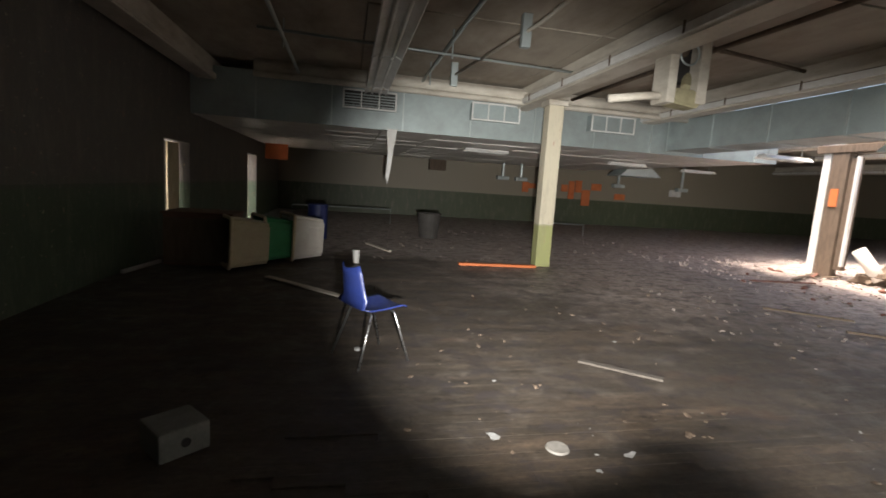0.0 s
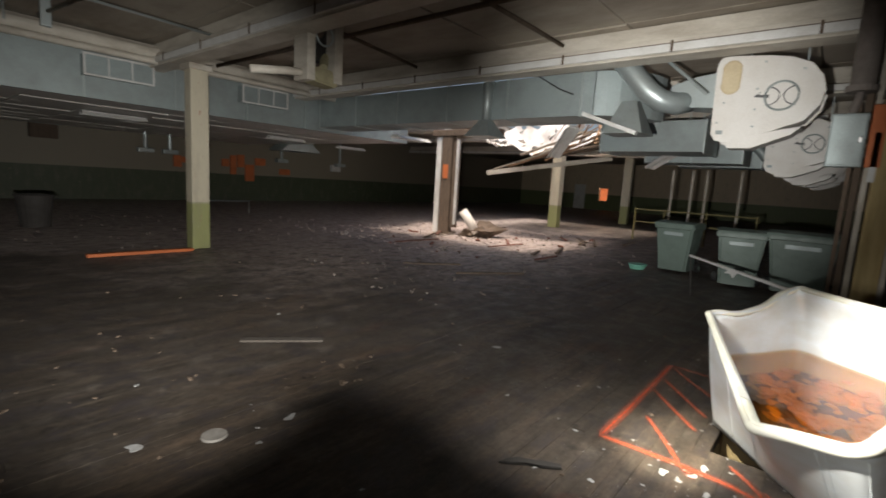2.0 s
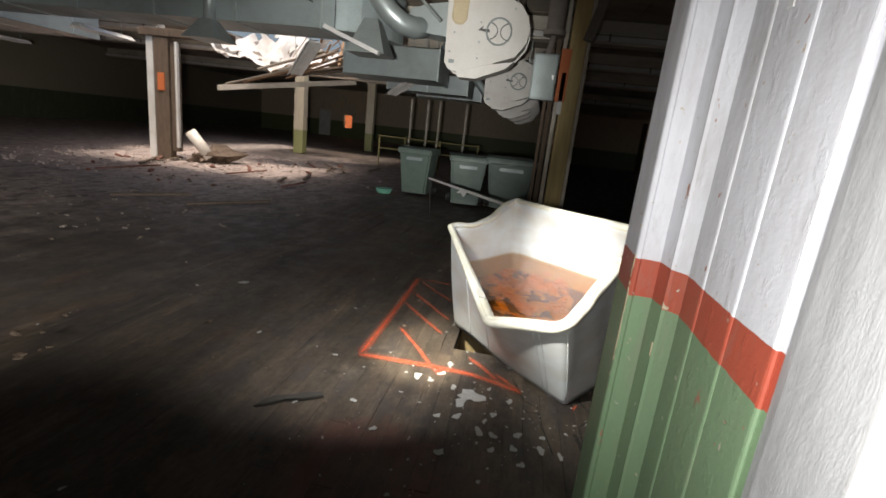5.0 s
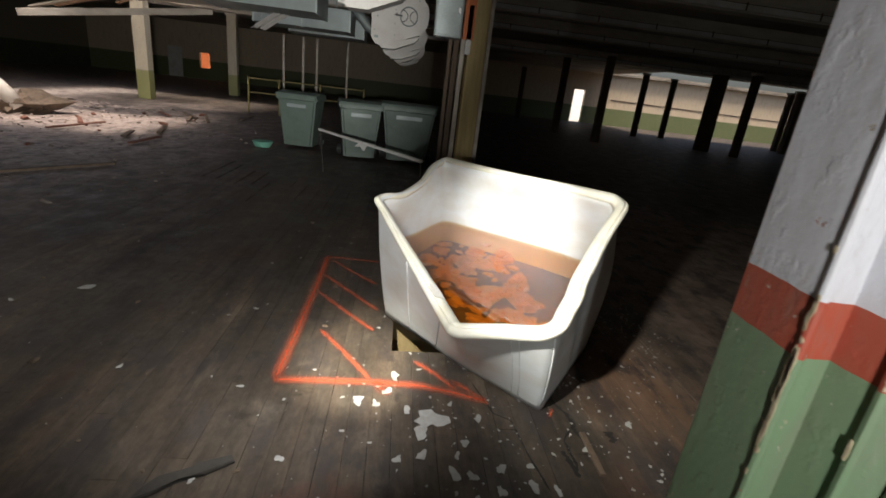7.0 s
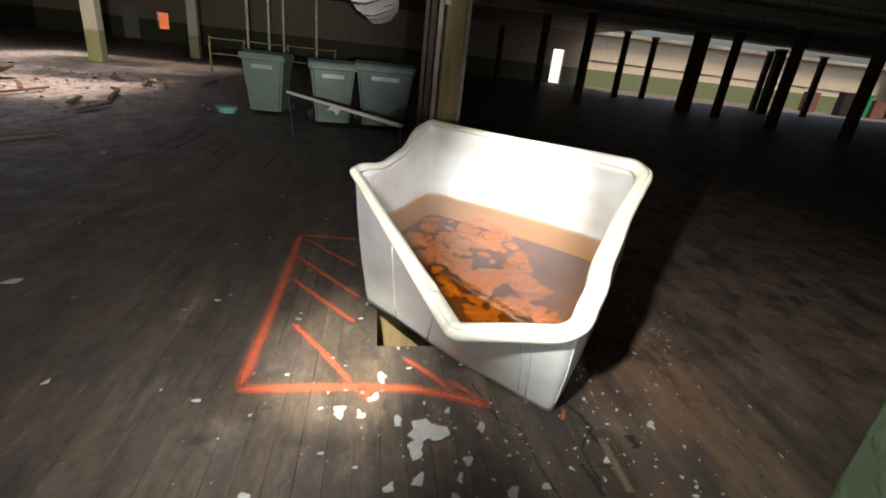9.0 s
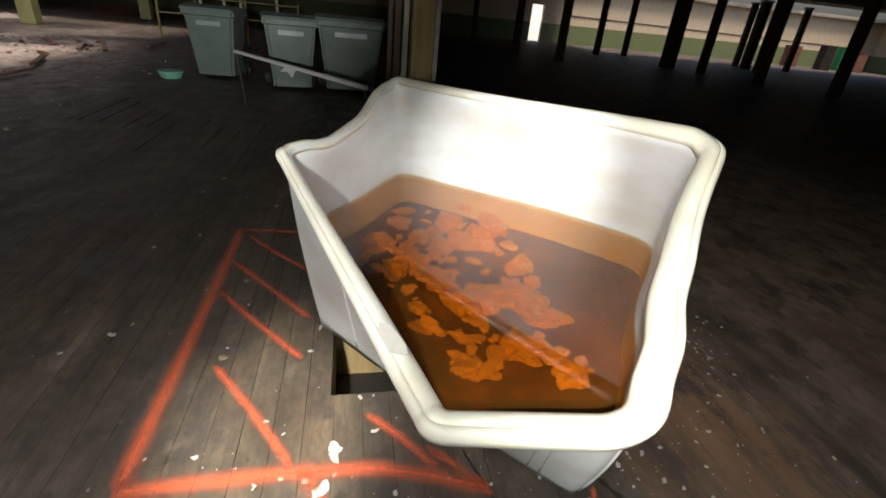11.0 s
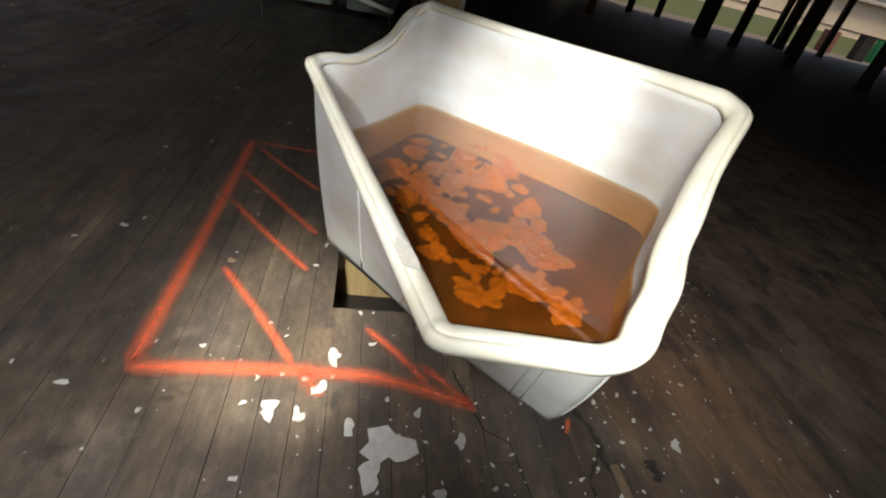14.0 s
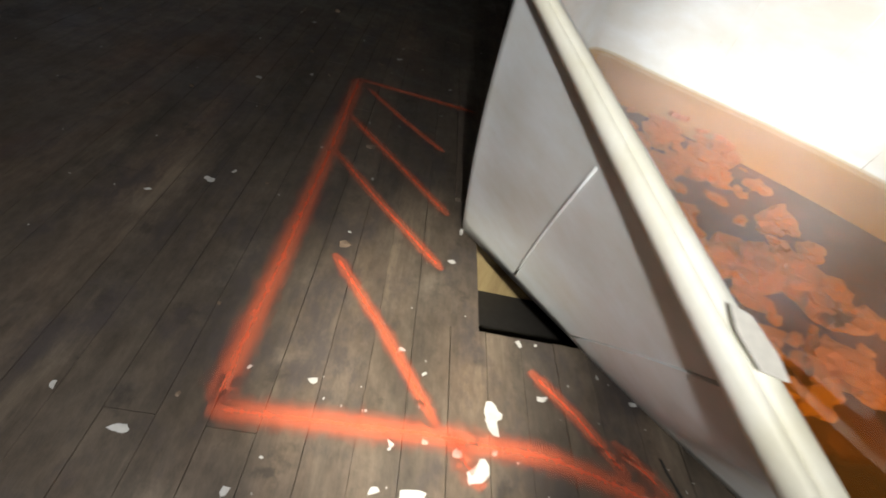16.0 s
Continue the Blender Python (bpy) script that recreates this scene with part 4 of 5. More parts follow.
part("batten", bm, M_WHITE, batten)
part("wire", rod((10.1, 4.6, 2.6), (10.1, 4.6, ZC + .05), .005, seg=6), M_RUBBER, batten)
tagged(batten, "white batten hanging askew under the duct", "batten")
ob = link(tube_path([(10.24, 7.4, 3.40), (10.22, 6.6, 3.38), (10.24, 5.7, 3.39), (10.2, 4.9, 3.38), (10.15, 4.3, 3.45)], .014, 6), "black_cable", M_RUBBER, None, True)
tagged(ob, "black cable lying along the air duct", "cable")
ob = link(tube_path([(10.1, 6.15, ZC + .06), (10.1, 6.0, 3.62), (10.1, 5.6, 3.32), (10.1, 5.2, 3.08), (10.1, 4.95, 2.98)], .010, 6), "black_cable", M_RUBBER, None, True)
tagged(ob, "black cable drooping in front of the duct", "cable")
drop = empty("drop_pipe", (10.2, 6.66, 2.5))
part("pipe", rod((0, 0, .1), (0, 0, .95), .09, seg=16), M_METAL, drop, smooth=True)
bm = bmesh.new()
bmesh.ops.create_cone(bm, cap_ends=True, segments=4, radius1=.4, radius2=.13, depth=.3, matrix=pose(0, 0, 0, 0, 0, 45))
part("hood", bm, M_METAL, drop, "flared sheet-metal hood")
part("strap", box((-.02, -.1, .8), (.15, .1, .84)), M_METAL, drop)
tagged(drop, "round drop pipe with flared hood on the duct", "pipe")


def strip_light(x, y, z, length, turn, tilt=0.0, wide=1.0):
    s = empty("strip_light", (x, y, z))
    h = length / 2
    part("housing", box((-h, -.07, 0), (h, .07, .06), .01), M_WHITE, s)
    part("reflector", prism([(-.15, -.02), (-.07, .04), (.07, .04), (.15, -.02), (.14, -.03), (.06, .03), (-.06, .03), (-.14, -.03)], "x", -h, h), M_WHITE, s)
    for w in (-.05, .05):
        part("tube", rod((-h + .03, w, -.015), (h - .03, w, -.015), .014, seg=8), M_WHITE, s)
    for q in (-h * .7, h * .7):
        part("hanger", rod((q, 0, .05), (q, 0, .05 + max(.1, ZC - z - .05)), .006, seg=6), M_METAL, s)
    s.rotation_euler = (0, radians(tilt), radians(turn))
    s.scale = (1, wide, 1)
    return tagged(s, "dead white fluorescent strip light with reflector", "strip light", "strip lights")


for y in (7.6, 10.0, 12.4):
    strip_light(3.3, y, 3.3, 2.35, 90, wide=1.5)
strip_light(12.4, 6.2, 2.45, 1.6, 40, 18)
strip_light(14.2, 4.6, 2.3, 1.6, 40, 14)

# dropped plenum north of the columns, with grilles in its front
plen = empty("plenum", (0, 12.0, 2.6))
part("front", box((-.3, 0, 0), (13.6, .06, .95)), M_DUCT, plen)
tile = None
for k in range(11):
    for j in range(8):
        if tile is None:
            tile = part("soffit_panel", box((.01, .01, 0), (1.25, 1.18, .03)), M_PANEL, plen)
        ob = tile if not (k or j) else new("soffit_panel", tile.data)
        ob.parent = plen
        ob.location = (-.3 + 1.26 * k, .07 + 1.2 * j, rng.uniform(0, .012))
        ob.rotation_euler = (radians(rng.uniform(-.5, .5)), radians(rng.uniform(-.5, .5)), 0)
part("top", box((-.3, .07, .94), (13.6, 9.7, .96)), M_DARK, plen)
for k in range(9):
    part("seam", box((.9 + 1.5 * k, -.015, 0), (.93 + 1.5 * k, 0, .95)), M_METAL, plen)
tagged(plen, "pale blue-grey sheet-metal plenum hung below the ceiling", "plenum", kind="structure")


def grille(x, y, z, w=1.1, h=.38, backing=M_DARK):
    g = empty("air_grille", (x, y, z))
    part("neck", box((0.02, 0, 0.02), (w - .02, .3, h - .02)), M_DUCT, g)
    for lo, hi in (((0, -.03, 0), (w, 0, .03)), ((0, -.03, h - .03), (w, 0, h)), ((0, -.03, .03), (.03, 0, h - .03)), ((w - .03, -.03, .03), (w, 0, h - .03)), ((w * .33, -.03, .03), (w * .33 + .02, 0, h - .03)), ((w * .66, -.03, .03), (w * .66 + .02, 0, h - .03))):
        part("frame_bar", box(lo, hi), M_WHITE, g)
    # default near-black backing stands in for shade inside the grille
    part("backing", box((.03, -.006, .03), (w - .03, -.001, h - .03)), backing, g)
    for k in range(5):
        z0 = .05 + (h - .1) * k / 5
        part("slat", box((.03, -.02, z0), (w - .03, -.008, z0 + .02)), M_DUCT, g)
    return tagged(g, "white-framed air grille on the plenum", "air grille", "air grilles")


grille(2.64, 11.75, 2.95)
grille(5.36, 11.75, 2.95, backing=M_DUCT)
grille(8.18, 11.75, 2.95, backing=M_DUCT)
for k, (z, r) in enumerate(((3.62, .05), (3.5, .12), (3.35, .06))):
    ob = link(tube_path([(1.0, 11.5 - .1 * k, z), (6, 11.55 - .1 * k, z - .01), (12.5, 11.5 - .1 * k, z - .03)], r, 10), "ceiling_pipe", M_BEAM, None, True)
    tagged(ob, "cream-painted pipe running under the ceiling", "pipe", "ceiling pipes")

M_HEATERPAN = worn("olive stained enamel", (0.36, 0.33, 0.20), (0.16, 0.12, 0.07), 7, 0.7)
# unit heater hung between the beams
ht = empty("unit_heater", (6.9, 7.16, 2.75))
part("side_plate", box((-.27, -.16, -.04), (-.15, .16, .86), .012), M_BEAM, ht)
part("side_plate", box((.15, -.16, -.02), (.29, .16, .93), .012), M_BEAM, ht)
part("coil", box((-.15, .02, .25), (.15, .14, .8), .02), M_DARK, ht)
part("fan_guard", tube_path([(-.0 + .13 * math.cos(a), -.14, .56 + .13 * math.sin(a)) for a in [2 * math.pi * k / 20 for k in range(20)]], .012, 6, True), M_METAL, ht)
part("drip_pan", prism([(-.2, .10), (-.12, -.04), (.2, -.07), (.3, .03), (.26, .14), (-.16, .15)], "y", -.14, .14, .02), M_HEATERPAN, ht, "olive stained drip pan")
part("valve", rod((.02, -.1, .16), (.14, .05, .34), .06, seg=10), M_HEATERPAN, ht)
part("feed_pipe", tube_path([(-.16, 0, .06), (-.45, 0, .04), (-.95, .02, -.04)], .05, 10), M_BEAM, ht, smooth=True)
part("motor", rod((-.1, -.14, .6), (-.1, .0, .6), .09, seg=16), M_DARKWOOD, ht, "dark fan motor")
for a in (-.21, .22):
    part("hanger", rod((a, 0, .8), (a, 0, .96), .015, seg=6), M_METAL, ht)
tagged(ht, "dead white unit heater hung from the ceiling", "heater")

# ---- broken roof: column with splintered wall, hanging sheets and boards ----
colb = empty("broken_column", (13.65, 10.45, 0))
part("white_post", box((-.07, .12, 0), (.07, .3, 2.85), .01), M_WHITE, colb)
part("timber", box((-.1, -.3, 0), (.1, .08, 2.8), .015), M_DARKWOOD, colb)
part("timber", box((-.06, -.5, .2), (.08, -.32, 2.7), .02), M_DARKWOOD, colb)
part("red_tag", box((-.12, -.2, 1.6), (-.1, -.02, 2.0), .004), M_ORANGE, colb)
part("side_board", box((-.14, -.56, .3), (-.06, -.5, 2.7), .008), M_WHITE, colb)
part("header", box((-.12, -1.9, 2.8), (.12, .45, 2.98), .02), M_DARKWOOD, colb)
tagged(colb, "broken timber column with white post beside it", "column", kind="structure")

def lining(x0, y0, lx, ly, top, sag, seed):
    """A torn thin sheet sagging under the broken roof."""
    bm = bmesh.new()
    grid = []
    for i in range(25):
        row = []
        for j in range(25):
            u, v = i / 24, j / 24
            p = Vector((x0 + lx * u, y0 + ly * v, top - sag * math.sin(math.pi * min(1, u * .75 + .2)) * math.sin(math.pi * (.12 + .8 * v))))
            p.z += 0.30 * noise.fractal(p * 1.2 + Vector((seed, 0, 0)), .9, 2.0, 4)
            row.append(bm.verts.new(p))
        grid.append(row)
    for i in range(24):
        for j in range(24):
            if noise.noise(Vector((i * .45, j * .45, 3.3 + seed))) < .2:
                bm.faces.new((grid[i][j], grid[i + 1][j], grid[i + 1][j + 1], grid[i][j + 1]))
    return tagged(link(bm, "hanging_sheet", M_FOIL, None, True), "torn thin white roof lining sagging from the broken roof", "roof lining", "torn roof lining")


lining(14.4, 7.9, 3.4, 2.7, 3.65, 1.05, 0.0)
lining(16.2, 8.6, 4.2, 2.8, 3.6, 0.85, 5.0)


def plank(name, a, b, w, h, material, label, cat="board"):
    a, b = Vector(a), Vector(b)
    d = b - a
    m = Matrix.Translation((a + b) / 2) @ d.to_track_quat("X", "Z").to_matrix().to_4x4()
    return tagged(link(box((-d.length / 2, -w / 2, -h / 2), (d.length / 2, w / 2, h / 2), .006, m), name, material), label, cat)


plank("hanging_beam", (15.0, 9.9, 1.85), (17.2, 6.9, 2.5), .16, .14, M_BEAM, "fallen cream-painted ceiling beam hanging askew", "beam")
plank("hanging_board", (15.4, 8.9, 2.25), (17.5, 6.0, 3.2), .8, .06, M_DARKWOOD, "broken ceiling boarding hanging down")
plank("hanging_board", (16.4, 8.2, 2.5), (18.5, 5.6, 3.3), .7, .05, M_DARKWOOD, "broken ceiling boarding hanging down")
M_LATH = worn("splintered brown boarding", (0.34, 0.21, 0.12), (0.14, 0.08, 0.045), 3, 0.7, 0.85, streak=(3, 3, 3))
for k in range(9):
    o = Vector((.25 * (k % 3) - .2, rng.uniform(-.15, .15), rng.uniform(-.12, .16)))
    plank("hanging_board", Vector((14.9, 9.3 - .22 * k, 2.08 + .05 * k)) + o, Vector((15.4, 7.6 - .16 * k, 2.68 + .06 * k)) + o, rng.uniform(.14, .3), .03, M_LATH if k % 3 else M_CEIL, "splintered brown ceiling board hanging down")
for k in range(7):
    plank("hanging_board", (16.2 + .55 * k, 7.8, 2.5 + .05 * k), (16.4 + .55 * k, 4.6, 2.46 + .06 * k), .22, .03, M_CEIL, "sagging cream ceiling board beside the roof hole")
plank("hanging_ledger", (16.1, 6.2, 2.53), (20.0, 6.2, 2.92), .1, .07, M_BEAM, "cream ledger carrying the sagging ceiling boards", "ledger")
for x in (16.6, 18.1, 19.6):
    ob = link(rod((x, 6.2, 2.53 + .1 * (x - 16.1)), (x, 6.2, ZC), .012, seg=6), "hanger_rod", M_METAL)
    tagged(ob, "thin steel rod holding the ledger", "rod", "hanger rods")
for k in range(12):
    a = Vector((15.2 + rng.uniform(0, 2.5), 6.2 + rng.uniform(0, 2.4), 3.55))
    plank("hanging_lath", a, a + Vector((rng.uniform(-.6, .6), rng.uniform(-.7, .7), -rng.uniform(.3, .9))), .07, .02, M_LATH, "splintered lath hanging from the ceiling", "lath")

# rubble under the broken roof
def rubble_field(name, n, x0, x1, y0, y1, smin, smax, material, label, seed, flat=.5, profile=None):
    r = random.Random(seed)
    bm = bmesh.new()
    for k in range(n):
        x, y = r.uniform(x0, x1), r.uniform(y0, y1)
        s = smin + (smax - smin) * r.random() ** 3
        vs = bmesh.ops.create_icosphere(bm, subdivisions=1, radius=s, matrix=pose(x, y, s * flat * .5, r.uniform(-20, 20), r.uniform(-20, 20), r.uniform(0, 360)) @ Matrix.Diagonal((r.uniform(.6, 1.5), r.uniform(.4, 1), flat, 1)))["verts"]
        for v in vs:
            v.co += Vector((r.uniform(-.25, .25), r.uniform(-.25, .25), r.uniform(-.1, .1))) * s
    return tagged(link(bm, name, material), label, "rubble", kind="stuff")


rubble_field("rubble", 900, 10.4, 17.5, 7.8, 13.0, .008, .055, M_RUBBLE, "pinkish plaster rubble strewn over the floor", 5)
rubble_field("rubble", 260, 7.2, 15.5, 4.6, 9.0, .006, .045, M_CRUMB, "plaster crumbs strewn over the floor", 6)
rubble_field("rubble", 50, 10.5, 17, 6.5, 11, .02, .08, M_RUST, "reddish broken brick and wood bits", 7)
rubble_field("rubble", 420, 3.0, 12.5, 10.8, 17.0, .006, .04, M_CRUMB, "pale debris under the plenum", 8)
rubble_field("floor_crumbs", 240, 3.2, 9.5, 2.2, 9.0, .006, .03, M_DARKWOOD, "dark crumbs scattered over the floor", 9, .4)
for k in range(16):
    a = Vector((rng.uniform(10.5, 16.5), rng.uniform(6.0, 11), .03))
    t = rng.uniform(-.6, .9)
    Lb = rng.uniform(.5, 1.6)
    plank("fallen_lath", a, a + Vector((Lb * math.cos(t), Lb * math.sin(t), .02)), .08, .025, M_DARKWOOD if k % 3 else M_RUST, "splintered lath lying on the floor", "lath")
plank("fallen_lath", (9.0, 6.2, .02), (10.0, 5.5, .02), .06, .03, M_DARKWOOD, "dark lath lying on the floor", "lath")
plank("orange_board", (4.95, 10.3, .03), (6.5, 10.25, .03), .12, .05, M_ORANGE, "orange-painted board lying by the column")
bm = lump((14.1, 9.3, .12), .5, 3, .5)
tagged(link(bm, "crumpled_sack", M_DARKWOOD, None, False), "dark heap of sacking at the broken column", "debris")
ob = link(tube_path([(13.75, 9.25, .12), (13.65, 9.4, .4), (13.55, 9.62, .72)], .13, 16), "fallen_duct", M_WHITEP, None, True)
tagged(ob, "white bent length of round pipe leaning on debris", "pipe")
ob = link(rod((12.67, 4.44, 0), (12.67, 4.44, .1), .13, .18, 24), "plastic_bowl", worn("mint plastic", (0.22, 0.55, 0.42), rough=.5), None, False)
tagged(ob, "mint-green plastic bowl on the floor", "bowl")

# ---- the blue chair and the tubs by the west wall ----
chair = empty("chair", (3.05, 5.55, 0))
bm = bmesh.new()
prof = [(-.24, .44), (-.2, .455), (-.05, .44), (.1, .435), (.18, .46), (.215, .52), (.235, .62), (.25, .74), (.262, .80)]
rows = []
for k, (y, z) in enumerate(prof):
    w = .22 if k < 5 else .22 - .02 * (k - 4)
    rows.append([bm.verts.new((w * u, y + (.03 * u * u if k < 5 else -.05 * u * u), z + .03 * u * u)) for u in [q / 5 - 1 for q in range(11)]])
for A, B in zip(rows, rows[1:]):
    for q in range(10):
        bm.faces.new((A[q], A[q + 1], B[q + 1], B[q]))
shell = part("shell", bm, M_BLUE, chair, "moulded blue plastic seat and back", True)
sm = shell.modifiers.new("thickness", "SOLIDIFY")
sm.thickness = .012
for sx in (-1, 1):
    for y0, y1 in ((-.12, -.24), (.1, .24)):
        part("leg", tube_path([(sx * .12, y0, .43), (sx * .17, y0, .42), (sx * .235, y1, 0)], .011, 8), M_CHROME, chair, "thin chromed leg", True)
chair.rotation_euler = (0, 0, radians(118))
tagged(chair, "blue moulded plastic chair with chromed legs", "chair")
ob = link(rod((2.95, 5.72, 0), (2.95, 5.72, .02), .03), "bottle_cap", M_CHIP)
tagged(ob, "small pale cap on the floor", "cap")


def crate(x, y, turn, w, d, h, material, rimmat, label):
    c = empty("storage_tub", (x, y, 0))
    bm = bmesh.new()
    rows = []
    for z, s in ((0, .84), (h, 1.0)):
        rows.append([bm.verts.new((sx * w / 2 * s, sy * d / 2 * s, z)) for sx, sy in ((-1, -1), (1, -1), (1, 1), (-1, 1))])
    for q in range(4):
        bm.faces.new((rows[0][q], rows[0][(q + 1) % 4], rows[1][(q + 1) % 4], rows[1][q]))
    bm.faces.new(rows[0])
    bmesh.ops.bevel(bm, geom=[e for e in bm.edges if abs(e.verts[0].co.z - e.verts[1].co.z) > .1], offset=.06, segments=3, affect="EDGES")
    body = part("body", bm, material, c)
    sm = body.modifiers.new("thickness", "SOLIDIFY")
    sm.thickness = .015
    loop = loop_of([Vector((sx * w / 2, sy * d / 2, h)) for sx, sy in ((-1, -1), (1, -1), (1, 1), (-1, 1))], (.07,) * 4, 5, 4)
    part("rim", tube_path(loop, .03, 8, True), rimmat, c, smooth=True)
    for q in (-.25, .25):
        part("rib", box((q * w - .02, -d / 2 * .93, h * .15), (q * w + .02, -d / 2 * .9, h * .85), .006), material, c)
    c.rotation_euler = Euler((0, radians(-88), radians(turn)), "XYZ")
    c.location.z = w / 2 + .03
    return tagged(c, label, "tub", "storage tubs by the wall")


crate(1.5, 9.62, 25, .76, .75, .58, M_CREAM, M_CREAM, "cream plastic tub lying on its side")
crate(1.82, 10.35, 25, .74, .8, .55, M_GREENP, M_CREAM, "green plastic tub lying on its side, pale rim")
crate(2.28, 10.55, 25, .78, .75, .56, M_WHITEP, M_CREAM, "white plastic tub lying on its side, cream rim")
dk = empty("brown_box", (0.55, 9.9, 0))
part("carcass", box((-.5, -.4, 0), (.5, .4, .8), .02), M_BROWN, dk)
part("front_board", box((-.48, -.42, .05), (.48, -.4, .75), .006), M_DARKWOOD, dk)
part("lid", box((-.52, -.43, .8), (.52, .42, .84), .01), M_BROWN, dk)
tagged(dk, "dark brown box standing against the wall", "box")
blk = empty("concrete_block", (1.95, 4.25, 0))
part("body", box((-.13, -.13, 0), (.13, .13, .16), .015), M_BLOCK, blk)
part("core_hole", rod((.0, -.136, .08), (.0, -.12, .08), .025, seg=14), M_DARK, blk)
blk.rotation_euler = (0, 0, radians(40))
tagged(blk, "pale cast concrete block on the floor", "block")
barrel = empty("blue_drum", (2.1, 13.6, 0))
part("drum", rod((0, 0, 0), (0, 0, .85), .24, seg=24), M_BLUE, barrel)
for z in (.28, .56, .84):
    part("hoop", tube_path([(.245 * math.cos(a), .245 * math.sin(a), z) for a in [2 * math.pi * k / 24 for k in range(24)]], .014, 6, True), M_BLUE, barrel)
tagged(barrel, "blue plastic drum standing on the floor", "drum")
waste = empty("waste_bin", (5.1, 14.8, 0))
part("body", rod((0, 0, 0), (0, 0, .68), .26, .33, 20), M_PANELDARK, waste)
part("rim", tube_path([(.335 * math.cos(a), .335 * math.sin(a), .68) for a in [2 * math.pi * k / 24 for k in range(24)]], .02, 6, True), M_PANELDARK, waste, smooth=True)
part("handle", tube_path([(.33, -.08, .6), (.39, -.08, .62), (.39, .08, .62), (.33, .08, .6)], .012, 6), M_RUBBER, waste)
tagged(waste, "dark grey round waste bin standing on the floor", "bin")

# ---- spray marks, flakes and small litter ----
def stroke(pts, w, seed):
    r = random.Random(seed)
    bm = bmesh.new()
    cov = bm.verts.layers.float.new("cover")
    pts = [Vector((*p, .005)) for p in pts]
    fine = []
    for a, b in zip(pts, pts[1:]):
        n = max(2, int((b - a).length / .03))
        fine += [a.lerp(b, k / n) for k in range(n)]
    fine.append(pts[-1])
    prev = None
    for i, p in enumerate(fine):
        d = (fine[min(i + 1, len(fine) - 1)] - fine[max(i - 1, 0)]).normalized()
        nrm = Vector((-d.y, d.x, 0))
        end = min(1.0, 3.0 * min(i + 1, len(fine) - i) / 6)
        ww = w * (1 + .06 * r.uniform(-1, 1))
        row = []
        for s, c in ((-2.6, -.12), (-1.7, .03), (-1.0, .2), (-.45, .52), (0, .66), (.45, .50), (1.0, .2), (1.7, .04), (2.6, -.12)):
            v = bm.verts.new(p + nrm * s * ww * .5)
            v[cov] = c - (1 - end) * .5
            row.append(v)
        if prev:
            for q in range(8):
                bm.faces.new((prev[q], prev[q + 1], row[q + 1], row[q]))
        prev = row
    return bm


mark = empty("spray_mark", (0, 0, 0))
for k, (pts, w) in enumerate(((((5.735, 2.47), (5.75, 2.05), (5.74, 1.78), (5.70, 1.62), (5.64, 1.46)), .055),
                              (((5.745, 2.46), (6.1, 2.455), (6.7, 2.455), (7.39, 2.465)), .055),
                              (((7.38, 2.465), (7.36, 2.2), (7.33, 1.9)), .04),
                              (((6.22, 2.33), (6.0, 2.17), (5.77, 2.02)), .032),
                              (((6.74, 2.44), (6.5, 2.25), (6.24, 2.03)), .034),
                              (((7.02, 2.44), (6.75, 2.22), (6.5, 2.02)), .034),
                              (((7.32, 2.42), (7.1, 2.24), (6.9, 2.05)), .03),
                              (((5.95, 1.80), (5.85, 1.70), (5.72, 1.60)), .036),
                              (((5.80, 1.62), (5.70, 1.52), (5.62, 1.46)), .034),
                              (((5.76, 1.99), (5.70, 1.96), (5.66, 1.92)), .05),
                              (((5.61, 1.15), (5.58, 1.165), (5.55, 1.18)), .016))):
    part("stroke", stroke(pts, w, k), M_SPRAY, mark)
tagged(mark, "orange spray-painted hatched rectangle round the floor hole", "marking")


def flake_mesh(r, size):
    """A ragged curled flake of paint."""
    n = r.randint(11, 16) if size > .015 else 6
    a0, sq = r.uniform(0, 6), r.uniform(.55, .95)
    top = []
    for k in range(n):
        a = 2 * math.pi * k / n
        q = size * (1 + .3 * math.sin(2 * a + a0) + .18 * math.sin(3 * a - a0)) * r.uniform(.62, 1.08)
        top.append((q * math.cos(a), q * math.sin(a) * sq))
    m = prism(top, "z", 0, .0015)
    for v in m.verts:
        v.co.z += (v.co.x * v.co.x + v.co.y * v.co.y) / max(size, .01) * .05 + r.uniform(0, .001)
    return m


fr = random.Random(11)
spots = [(5.50, 1.73, .075), (5.42, 1.78, .045), (5.61, 2.06, .035), (5.59, 1.98, .03), (5.69, 1.93, .03), (5.81, 1.9, .035), (5.56, 1.84, .026), (5.52, 1.52, .028), (5.29, 1.78, .03),
         (5.26, 1.88, .022), (5.2, 1.66, .034), (5.19, 1.59, .028), (5.23, 1.47, .026), (5.12, 1.49, .03), (5.02, 1.45, .025), (5.08, 1.59, .022), (4.99, 1.82, .03), (5.06, 2.15, .022),
         (5.25, 2.32, .02), (5.52, .81, .024), (5.25, 1.35, .022), (5.61, 1.64, .02), (5.36, 1.6, .024), (5.13, 1.27, .022), (5.35, 1.075, .024),
         (5.29, 1.64, 0.02), (5.15, 1.36, 0.03)]
for x, y, s in spots:
    ob = link(flake_mesh(fr, s), "paint_flake", M_CHIP)
    ob.location = (x, y, .002)
    tagged(ob, "flake of white paint fallen on the floorboards", "paint flake", "fallen paint flakes")
bm = bmesh.new()
